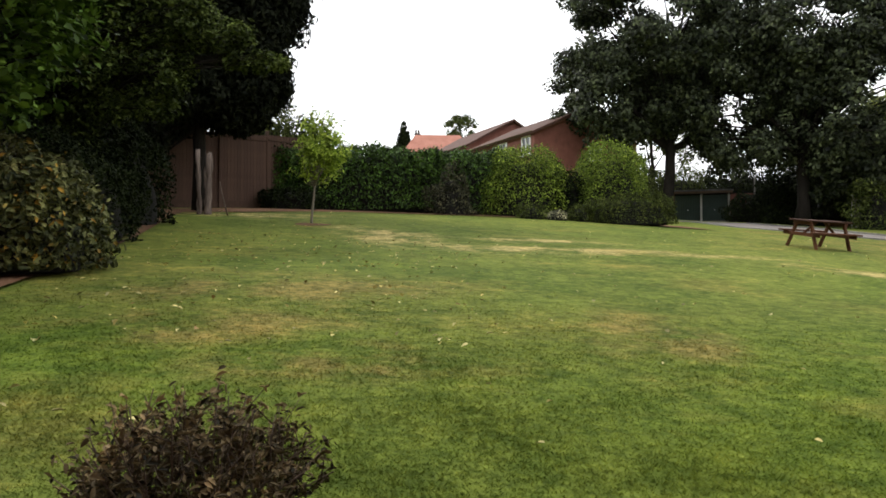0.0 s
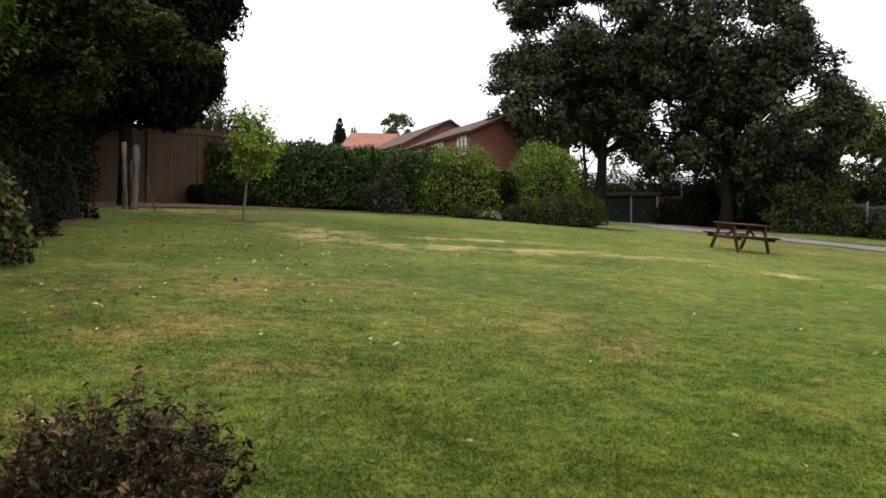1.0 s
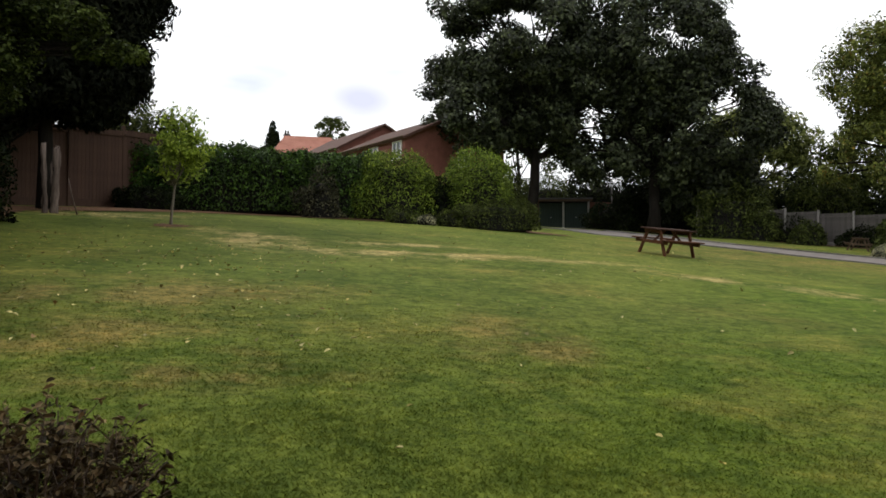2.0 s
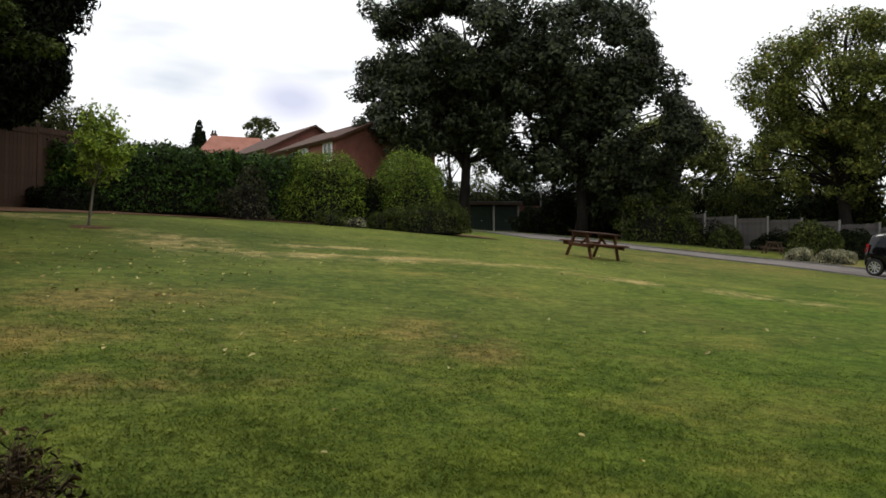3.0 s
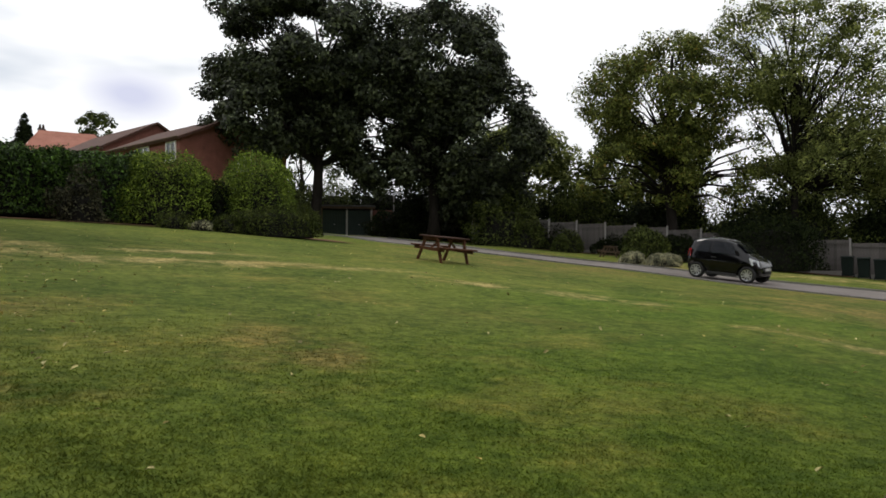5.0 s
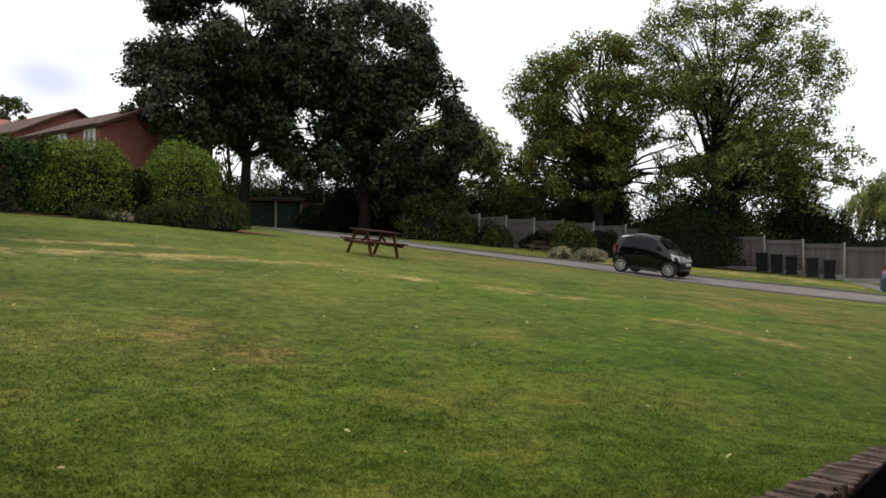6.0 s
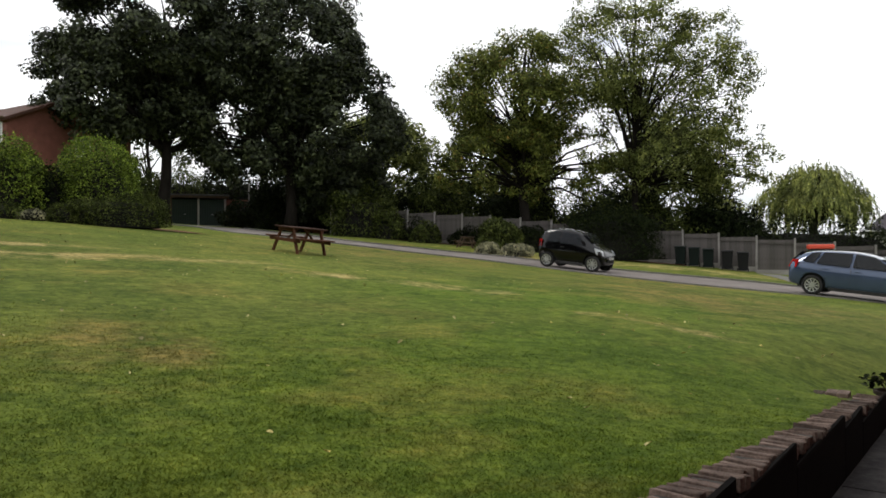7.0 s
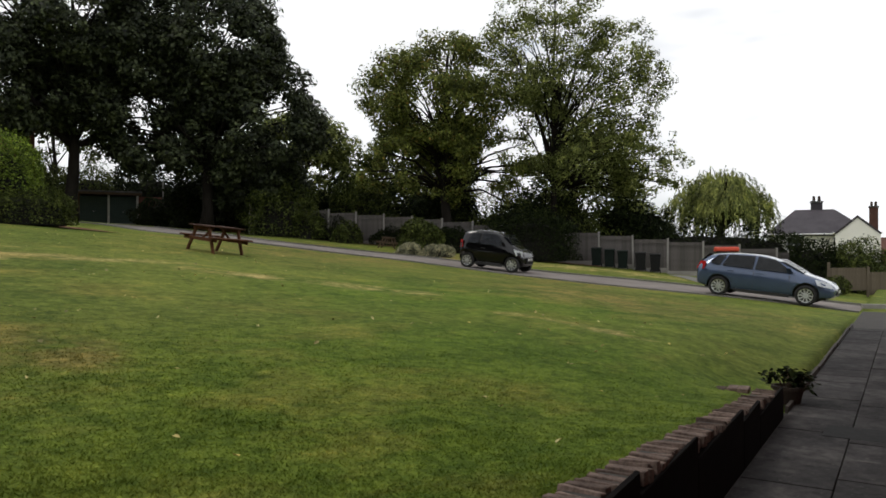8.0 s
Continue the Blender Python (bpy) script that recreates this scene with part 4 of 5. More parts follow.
# left border
shrub("variegated_shrub", -4.75, 7.9, 1.05, 1.1, 1.3, M_VARIEG, 33, 0.08, 12000, "leafy variegated yellow-green border shrub", "shrub", 9, 0, 0.9, 0.12)
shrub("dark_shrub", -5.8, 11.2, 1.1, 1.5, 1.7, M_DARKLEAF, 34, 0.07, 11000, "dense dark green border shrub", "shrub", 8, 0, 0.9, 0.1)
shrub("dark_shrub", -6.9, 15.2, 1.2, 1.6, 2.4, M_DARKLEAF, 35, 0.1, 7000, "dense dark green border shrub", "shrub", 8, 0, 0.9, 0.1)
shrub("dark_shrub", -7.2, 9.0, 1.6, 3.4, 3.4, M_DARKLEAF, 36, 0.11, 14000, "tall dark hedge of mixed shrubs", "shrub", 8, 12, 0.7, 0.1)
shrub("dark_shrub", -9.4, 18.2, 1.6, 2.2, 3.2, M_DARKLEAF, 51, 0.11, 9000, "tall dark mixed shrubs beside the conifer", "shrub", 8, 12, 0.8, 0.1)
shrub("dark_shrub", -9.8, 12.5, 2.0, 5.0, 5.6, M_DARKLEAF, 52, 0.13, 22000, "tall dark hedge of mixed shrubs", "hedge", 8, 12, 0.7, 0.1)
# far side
# most use the darkest leaf, which carries the wood's deep shade as colour
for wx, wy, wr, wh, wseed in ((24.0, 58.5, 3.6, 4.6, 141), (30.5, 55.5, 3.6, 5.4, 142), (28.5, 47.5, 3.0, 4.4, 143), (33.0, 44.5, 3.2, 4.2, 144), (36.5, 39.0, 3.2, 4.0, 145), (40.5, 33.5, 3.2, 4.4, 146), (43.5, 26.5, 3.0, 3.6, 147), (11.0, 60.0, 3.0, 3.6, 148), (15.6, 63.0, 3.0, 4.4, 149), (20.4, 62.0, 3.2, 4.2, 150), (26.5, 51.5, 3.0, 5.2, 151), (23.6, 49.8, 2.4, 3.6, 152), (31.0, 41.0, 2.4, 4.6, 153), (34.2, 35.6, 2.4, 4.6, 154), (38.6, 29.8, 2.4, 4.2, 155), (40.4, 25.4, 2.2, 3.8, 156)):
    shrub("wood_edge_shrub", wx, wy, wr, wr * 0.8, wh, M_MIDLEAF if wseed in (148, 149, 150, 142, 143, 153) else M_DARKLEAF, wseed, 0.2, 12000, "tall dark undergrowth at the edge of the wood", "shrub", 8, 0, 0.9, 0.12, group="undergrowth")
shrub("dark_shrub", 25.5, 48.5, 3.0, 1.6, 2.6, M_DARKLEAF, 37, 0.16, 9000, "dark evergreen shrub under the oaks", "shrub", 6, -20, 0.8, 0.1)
shrub("dark_shrub", 21.8, 51.5, 2.2, 1.4, 2.0, M_DARKLEAF, 38, 0.16, 6000, "dark evergreen shrub under the oaks", "shrub", 6, -20, 0.8, 0.1)
shrub("rhododendron", 25.2, 41.2, 2.4, 1.6, 3.0, M_MIDLEAF, 39, 0.17, 7000, "layered green rhododendron at the wood's edge", "shrub", 7, -30, 0.8, 0.16)
shrub("small_shrub", 26.8, 36.6, 1.0, 0.9, 1.2, M_MIDLEAF, 40, 0.12, 2600, "small light green rounded shrub", "shrub", 5, 0, 0.9, 0.1)
shrub("round_bush", 25.5, 28.4, 1.15, 1.1, 1.65, M_MIDLEAF, 41, 0.12, 6000, "rounded mid-green bush by the drive", "shrub", 7, 0, 0.85, 0.06)
shrub("silver_shrub", 23.35, 26.9, 0.7, 0.6, 0.5, M_GREYLEAF, 42, 0.07, 2600, "low silvery-grey rockery plant by the kerb", "shrub", 5, 0, 0.8, 0.12)
shrub("silver_shrub", 24.25, 25.8, 0.95, 0.7, 0.58, M_GREYLEAF, 43, 0.07, 3600, "low silvery-grey rockery plant by the kerb", "shrub", 5, 0, 0.8, 0.12)
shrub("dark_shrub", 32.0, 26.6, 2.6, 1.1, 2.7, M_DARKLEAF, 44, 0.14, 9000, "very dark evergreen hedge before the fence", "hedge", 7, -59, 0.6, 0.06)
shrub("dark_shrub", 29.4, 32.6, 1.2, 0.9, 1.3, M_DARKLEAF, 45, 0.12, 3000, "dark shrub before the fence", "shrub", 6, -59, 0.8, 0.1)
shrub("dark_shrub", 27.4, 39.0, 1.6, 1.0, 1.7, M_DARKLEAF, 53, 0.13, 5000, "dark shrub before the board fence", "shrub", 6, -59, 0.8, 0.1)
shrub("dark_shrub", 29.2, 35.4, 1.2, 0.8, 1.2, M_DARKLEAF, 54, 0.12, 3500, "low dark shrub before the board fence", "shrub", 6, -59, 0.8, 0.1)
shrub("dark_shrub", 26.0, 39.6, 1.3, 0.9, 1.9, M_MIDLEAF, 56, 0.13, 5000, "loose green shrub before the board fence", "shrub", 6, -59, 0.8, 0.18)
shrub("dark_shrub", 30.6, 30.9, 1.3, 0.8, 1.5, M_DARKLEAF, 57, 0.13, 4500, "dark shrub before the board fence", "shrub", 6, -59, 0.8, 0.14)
shrub("back_shrub", -7.2, 29.6, 1.7, 1.2, 4.2, M_MIDLEAF, 55, 0.12, 9000, "tall mid-green shrub behind the brown fence", "shrub", 8, 0, 0.9, 0.1)
shrub("fence_hedge", 41.5, 20.5, 1.4, 5.5, 3.0, M_DARKLEAF, 46, 0.15, 11000, "dark green hedge behind the board fence", "hedge", 9, 30, 0.7, 0.1)
shrub("fence_hedge", 36.5, 30.5, 1.4, 6.0, 3.6, M_MIDLEAF, 47, 0.16, 12000, "green hedge behind the board fence", "hedge", 9, 30, 0.7, 0.12)
shrub("garden_shrub", 40.0, 14.6, 1.3, 1.2, 2.6, M_DARKLEAF, 48, 0.12, 6000, "dark garden shrub between two fences", "shrub", 6, 0, 0.9, 0.12)
shrub("garden_shrub", 42.6, 13.4, 1.8, 1.6, 2.5, M_MIDLEAF, 49, 0.13, 14000, "loose green garden shrub behind the fence", "shrub", 6, 0, 0.9, 0.15)
shrub("garden_shrub", 36.6, 12.5, 1.1, 0.7, 0.7, M_MIDLEAF, 50, 0.1, 2000, "low flowering border plants by the fence", "shrub", 5, 0, 0.9, 0.15)

# ---- trees ----
tree("oak_tree", 14.6, 47.8, 0.42, 13.5, 4.5, [(-1.2, 0, 12.0, 5.6, 5.4, 4.2, 80), (-3.4, -1, 7.4, 3.6, 3.6, 2.8, 36), (3.2, 0, 9.0, 4.4, 4.4, 4.6, 50)], M_OAK, 61, 0.26, 900, "tall dark broad-crowned oak with stout trunk", "tree", group="oaks", gaps=-0.06, clump=0.9)
tree("oak_tree", 12.6, 49.6, 0.36, 11, 5, [(-1.5, 0, 8.5, 3.8, 3.8, 3.6, 44)], M_OAK, 62, 0.26, 900, "dark oak partly hidden behind a larger one", "tree", group="oaks", clump=0.9)
tree("oak_tree", 21.6, 44.5, 0.4, 13, 4.0, [(0.6, 0, 11.4, 4.5, 4.5, 4.7, 78), (2.9, -1, 6.8, 4.5, 4.5, 4.2, 60), (-3, 1, 6.5, 3.6, 3.6, 3.6, 44), (3.4, 0, 3.6, 3.6, 3.6, 2.8, 36)], M_OAK, 63, 0.26, 900, "tall dark oak standing beside the drive", "tree", group="oaks", gaps=-0.11, clump=0.9)
tree("maple_tree", 31.5, 32.8, 0.38, 12, 3.6, [(-0.6, 0, 9.4, 4.9, 4.7, 3.6, 70), (-2.0, 0.5, 5.2, 4.2, 4.2, 2.0, 26), (2.6, 0, 5.6, 3.6, 3.6, 3, 30)], M_MAPLE, 64, 0.18, 950, "broad tree with yellowing leaves behind the fence", "tree", shell=0.4, gaps=-0.17, clump=0.75)
tree("ash_tree", 36.8, 28.6, 0.25, 16.5, 4.5, [(-0.3, 0.4, 12.6, 3.9, 3.9, 4.4, 70), (2.2, -3.0, 10.4, 3.2, 3.2, 4.2, 44), (1.2, -1.5, 6.2, 4.2, 4.2, 3.4, 46), (3.4, -4.6, 5.4, 2.6, 2.6, 2.6, 26)], M_ASH, 65, 0.17, 760, "tall airy light green ash tree", "tree", shell=0.3, gaps=-0.08, clump=0.72)
tree("background_tree", 33, 52, 0.3, 9, 2.5, [(0, 0, 6.2, 4.6, 4.6, 4.2, 50)], M_ASH, 66, 0.28, 620, "mid-green tree at the edge of the wood", "tree", group="wood trees")
tree("background_tree", 41, 46, 0.3, 9, 2.5, [(0, 0, 6.0, 4.8, 4.8, 4.2, 46)], M_MIDLEAF, 67, 0.28, 620, "mid-green tree at the edge of the wood", "tree", group="wood trees")
tree("background_tree", 46, 34, 0.3, 9, 2.5, [(0, 0, 5.0, 4.8, 4.8, 4.2, 44)], M_MIDLEAF, 68, 0.28, 620, "mid-green tree beyond the board fence", "tree", group="wood trees")
tree("background_tree", 12.8, 66, 0.3, 9, 2.5, [(0, 0, 6.0, 3.6, 3.6, 3.6, 34)], M_MIDLEAF, 77, 0.26, 420, "thin mid-green tree beyond the garages", "tree", group="wood trees", gaps=0.0)
tree("background_tree", 19.0, 67, 0.3, 9, 2.5, [(0, 0, 6.0, 3.8, 3.8, 3.6, 34)], M_MIDLEAF, 78, 0.26, 420, "thin mid-green tree beyond the garages", "tree", group="wood trees", gaps=0.0)


def weeping_willow(x, y, seed):
    """A short trunk, arching limbs and curtains of hanging leafy strands."""
    rng = np.random.default_rng(seed)
    e = thing("willow_tree", pose(x, y, gz(x, y)) @ Matrix.Scale(1.08, 4), "pale green weeping willow beyond the fence", "tree")
    bm = bmesh.new()
    tube(bm, [(0, 0, -0.2), (0.1, 0, 1.4), (0, 0.1, 2.8), (0, 0, 4.6)], [0.42, 0.34, 0.28, 0.12], 9)
    cs, ns = [], []
    for k in range(620):
        a, r = rng.uniform(0, 6.28), rng.uniform(0.05, 1.0) ** 0.55
        lump = 1 + 0.16 * math.sin(a * 3 + 1) + 0.1 * math.sin(a * 5 + 2)
        top = np.array([3.2 * r * lump * math.cos(a), 3.2 * r * lump * math.sin(a), 6.9 - 2.4 * r ** 2.2 + rng.normal(0, 0.3)])
        if k % 9 == 0:
            tube(bm, [(0, 0, 3.2), tuple(top * [0.5, 0.5, 0.9]), tuple(top)], [0.09, 0.05, 0.015], 5)
        n = int(rng.uniform(16, 44))
        t = np.arange(n) / 44
        fall = rng.uniform(1.4, 3.6)
        out = 0.5 * np.sqrt(t)[:, None] * np.array([math.cos(a), math.sin(a), 0])
        q = top + out + np.stack([0 * t, 0 * t, -fall * t], -1) + rng.normal(0, 0.06, (n, 3))
        q[:, 2] = np.maximum(q[:, 2], 0.4)
        cs.append(q)
        ns.append(np.tile([math.cos(a), math.sin(a), 0.5], (n, 1)))
    part("trunk", bm, M_BARK, e)
    part("crown", leaf_mesh("crown", np.concatenate(cs), np.concatenate(ns), 0.3, 0.26, rng, 0.4, 4.0), M_WILLOW, e)


weeping_willow(55.5, 27.0, 69)
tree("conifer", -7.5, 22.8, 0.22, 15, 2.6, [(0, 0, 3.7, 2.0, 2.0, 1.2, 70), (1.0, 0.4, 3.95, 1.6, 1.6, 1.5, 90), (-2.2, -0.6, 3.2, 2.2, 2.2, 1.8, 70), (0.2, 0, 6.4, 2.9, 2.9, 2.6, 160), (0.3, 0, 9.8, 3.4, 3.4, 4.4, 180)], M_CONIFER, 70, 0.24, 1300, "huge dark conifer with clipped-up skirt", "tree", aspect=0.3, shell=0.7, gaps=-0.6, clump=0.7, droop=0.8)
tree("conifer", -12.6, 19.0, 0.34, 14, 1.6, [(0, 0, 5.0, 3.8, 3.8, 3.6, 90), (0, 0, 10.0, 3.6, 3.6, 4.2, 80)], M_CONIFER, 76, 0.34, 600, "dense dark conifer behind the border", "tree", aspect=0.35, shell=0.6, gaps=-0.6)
tree("hazel_tree", -6.2, 8.4, 0.12, 5.0, 1.2, [(1.0, -1.0, 2.9, 1.8, 1.6, 1.5, 60), (-0.8, 0.6, 3.6, 2.4, 2.4, 2.4, 60)], M_HAZEL, 71, 0.115, 900, "spreading tree with broad soft green leaves", "tree", aspect=0.8, gaps=-0.3, clump=0.75, lie=1.1, spread=0.45)
tree("hawthorn_tree", -7.4, 13.4, 0.09, 6.0, 1.5, [(0.7, -0.5, 3.5, 2.0, 2.0, 1.9, 60), (2.4, -0.4, 3.8, 1.0, 0.8, 0.4, 24), (3.3, -0.4, 3.35, 0.9, 0.6, 0.22, 22), (4.1, -0.3, 2.9, 0.6, 0.5, 0.14, 16), (2.2, -0.5, 2.6, 0.9, 0.8, 0.8, 20), (-1, 0, 5, 3, 3, 2.6, 70)], M_HAW, 72, 0.085, 2100, "dense small-leaved tree leaning over the lawn", "tree", aspect=0.6, gaps=-0.3, clump=0.7, lie=0.8)
tree("sapling", -3.14, 17.7, 0.035, 2.5, 0.9, [(0.22, 0, 1.95, 0.52, 0.52, 0.82, 42), (0.14, 0, 1.45, 0.58, 0.58, 0.5, 22), (0.6, 0, 1.75, 0.35, 0.3, 0.45, 12)], M_SAPLEAF, 73, 0.095, 1150, "slender young tree with light green leaves", "tree", lean=(0.3, 0), bark=M_SAPBARK, aspect=0.45, droop=0.8, gaps=-0.12, shell=0.2, clump=0.9, spread=0.5)
tree("distant_conifer", -6.8, 130, 0.3, 18, 1.0, [(0, 0, 17.4, 0.5, 0.5, 1.4, 14), (0, 0, 15.8, 1.0, 1.0, 1.8, 24), (0, 0, 13.8, 1.6, 1.6, 2.4, 34), (0, 0, 10.5, 2.0, 2.0, 3.2, 40)], M_DARKLEAF, 74, 0.45, 400, "narrow dark conifer far behind the houses", "tree", aspect=0.4, gaps=-0.6)
tree("distant_tree", 2.9, 118, 0.3, 16, 3.0, [(0, 0, 16.0, 2.7, 2.7, 2.2, 40)], M_MIDLEAF, 75, 0.4, 220, "thin-crowned tree far behind the houses", "tree", shell=0.2, gaps=-0.1)


def dead_stump(x, y):
    e = thing("tree_stump", pose(x, y, gz(x, y)), "pale split dead tree trunk below the conifer", "tree stump")
    rng = random.Random(3)
    for k, (dx, r, h, ln) in enumerate(((-0.10, 0.06, 1.75, -0.07), (0.10, 0.08, 1.7, 0.04), (0.02, 0.045, 1.3, 0.0), (-0.2, 0.035, 1.7, -0.04))):
        bm = bmesh.new()
        n = 9
        tube(bm, [(dx + ln * i / n + rng.uniform(-0.015, 0.015), 0.05 * k + rng.uniform(-0.02, 0.02), -0.1 + (h + 0.1) * i / n) for i in range(n + 1)], [r * (1.6 if i == 0 else 1.15 if i == 1 else rng.uniform(0.8, 1.1)) for i in range(n + 1)], 9)
        for v in bm.verts:
            v.co.x += 0.05 * noise.noise(v.co * 4 + Vector((k, 0, 0)))
            v.co.y += 0.03 * noise.noise(v.co * 7)
            if v.co.z > h - 0.05:
                v.co.z += rng.uniform(-0.12, 0.06)
        part("trunk_piece", bm, M_DEADWOOD, e)
    bm = bmesh.new()
    tube(bm, [(0.75, -0.3, 0), (0.62, -0.3, 0.5), (0.52, -0.25, 0.95)], [0.02, 0.015, 0.008], 5)
    st = part("dead_branch", bm, M_DEADWOOD, m=pose(x, y, gz(x + 0.75, y - 0.3) - 0.03))
    tagged(st, "thin bare broken branch stuck in the earth", "branch")


dead_stump(-6.55, 20.3)


def earth_ring(x, y, r):
    bm = bmesh.new()
    c = bm.verts.new((x, y, gz(x, y) + 0.035))
    rim = []
    for k in range(24):
        a = 6.2832 * k / 24
        q = r * (1 + 0.12 * math.sin(a * 3 + 1) + 0.07 * math.sin(a * 7))
        rim.append(bm.verts.new((x + q * math.cos(a), y + q * math.sin(a), gz(x + q * math.cos(a), y + q * math.sin(a)) + 0.012)))
    for k in range(24):
        bm.faces.new((c, rim[k], rim[(k + 1) % 24]))
    ob = part("earth_ring", bm, M_SOIL)
    tagged(ob, "ring of bare dark earth round the sapling", "soil", kind="structure")


earth_ring(-3.14, 17.7, 0.42)

# ---- houses ----


def gable_house(name, m, length, depth, eaves, ridge, wallmat, roofmat, label, windows=(), chimneys=(), hip=0.0, over=0.35):
    """A house whose ridge runs along its x; windows: (face, x, z, w, h)."""
    h = thing(name, m, label, "house")
    bm = bmesh.new()
    L, D = length / 2, depth / 2
    base = [(-L, -D), (L, -D), (L, D), (-L, D)]
    lo = [bm.verts.new((x, y, -2.0)) for x, y in base]
    hi = [bm.verts.new((x, y, eaves)) for x, y in base]
    for k in range(4):
        bm.faces.new((lo[k], lo[(k + 1) % 4], hi[(k + 1) % 4], hi[k]))
    if not hip:
        for s, (p, q) in ((-1, (hi[3], hi[0])), (1, (hi[1], hi[2]))):
            t = bm.verts.new((s * L, 0, ridge))
            bm.faces.new((p, q, t))
    part("wall", bm, wallmat, h)
    bm = bmesh.new()
    o = over
    k = (ridge - eaves) / D
    e0 = eaves - k * o
    for s in (-1, 1):
        a = bm.verts.new((-L - o, s * (D + o), e0))
        b = bm.verts.new((L + o, s * (D + o), e0))
        c = bm.verts.new((L + o - hip - (o if hip else 0), 0, ridge + 0.02))
        d = bm.verts.new((-L - o + hip + (o if hip else 0), 0, ridge + 0.02))
        bm.faces.new((a, b, c, d))
    bmesh.ops.remove_doubles(bm, verts=bm.verts, dist=0.001)
    if hip:
        vs = sorted(bm.verts, key=lambda v: v.co.x)
        for s in (-1, 1):
            ends = [v for v in bm.verts if v.co.x * s > L + o - 0.01]
            top = max((v for v in bm.verts if abs(v.co.y) < 0.01), key=lambda v: v.co.x * s)
            bm.faces.new((ends[0], ends[1], top))
    bmesh.ops.recalc_face_normals(bm, faces=bm.faces)
    bmesh.ops.solidify(bm, geom=bm.faces[:], thickness=0.16)
    rf = part("roof", bm, roofmat, h)
    for x, y, zt, w in chimneys:
        c = part("chimney", boxed((w, w * 0.8, zt - eaves), (x, y, (zt + eaves) / 2), None, 0.02), M_SLATE if hip else M_TILE_BROWN, h)
        part("chimney_cap", boxed((w + 0.15, w * 0.8 + 0.15, 0.15), (x, y, zt), None, 0.02), M_FELT, c)
        for s in (-1, 1):
            p = bmesh.new()
            bmesh.ops.create_cone(p, cap_ends=True, segments=12, radius1=0.14, radius2=0.11, depth=0.5, matrix=Matrix.Translation((x + s * w * 0.24, y, zt + 0.3)))
            part("chimney_pot", p, M_TERRA, c)
    for face, x, z, w, hh in windows:
        r = Matrix.Translation((x, -D - 0.03, z)) if face == "front" else Matrix.Translation((-L - 0.03, x, z)) @ turn(0, 0, -90) if face == "left" else Matrix.Translation((L + 0.03, x, z)) @ turn(0, 0, 90)
        bm = bmesh.new()
        for q in (-1, 1):
            box(bm, (0.08, 0.1, hh), (q * w / 2, 0, 0))
            box(bm, (w + 0.08, 0.1, 0.08), (0, 0, q * hh / 2))
        box(bm, (0.06, 0.09, hh), (0, 0, 0))
        wi = part("window", bm, M_WHITE, h, m=r)
        part("pane", boxed((w, 0.02, hh), (0, 0.03, 0)), M_PANE, wi)
        part("sill", boxed((w + 0.2, 0.2, 0.06), (0, -0.04, -hh / 2 - 0.06)), M_WHITE, wi)
    for s in (-1, 1):
        part("gutter", boxed((length + 2 * o, 0.12, 0.1), (0, s * (D + o + 0.03), e0 + 0.02), None, 0.03), M_WHITE if wallmat is M_RENDER else M_OLDWOOD, rf)
    return h


gable_house("brick_house", pose(7.68, 53.72, 3.6, 0, 0, 292.5), 10.0, 8.0, 5.9, 7.7, M_BRICK, M_TILE_BROWN, "red brick two-storey house with low brown tiled roof", [("front", 4.0, 5.0, 1.1, 1.15), ("front", 0.6, 5.0, 1.3, 1.15), ("right", 0.6, 4.6, 0.9, 1.0)])
gable_house("brick_house", pose(4.1, 70.8, 4.6, 0, 0, 292.5), 11.0, 9.0, 6.4, 8.8, M_BRICK, M_TILE_BROWN, "red brick house with brown roof stepped behind another", [("front", -3.6, 5.4, 1.1, 1.15), ("front", 3.6, 5.4, 1.1, 1.15)])
gable_house("red_roof_house", pose(-0.6, 96, 6.0, 0, 0, 6), 11, 9, 7.0, 10.9, M_BRICK, M_TILE_RED, "distant house with orange-red tiled roof", [], [(-2.6, 0.6, 11.1, 0.7)], hip=2.6)
gable_house("grey_roof_house", pose(-15.5, 110, 6.0, 0, 0, 20), 9, 8, 7.6, 10.2, M_BRICK, M_SLATE, "distant house with pale grey roof", [], [], hip=0.0)
gable_house("white_house", pose(70.6, 25.6, -0.4, 0, 0, -64), 7.6, 7.0, 3.9, 6.0, M_RENDER, M_SLATE, "cream rendered house with dark slate hipped roof", [("front", -2.0, 2.9, 1.1, 1.1), ("front", 1.6, 2.9, 1.1, 1.1)], [(0.2, 0.3, 6.7, 0.9)], hip=2.2)
gable_house("white_wing", pose(69.6, 21.7, -0.5, 0, 0, 197), 5.0, 3.3, 3.9, 5.3, M_RENDER, M_SLATE, "cream rendered gabled wing of a house", [], over=0.06)
gable_house("brick_house", pose(86, 24.5, -0.5, 0, 0, -70), 8.0, 7.0, 2.2, 3.8, M_BRICK, M_TILE_BROWN, "distant brick house with tall chimney stack", [], [(-0.8, 0.0, 7.0, 0.8)])

# ---- cars ----


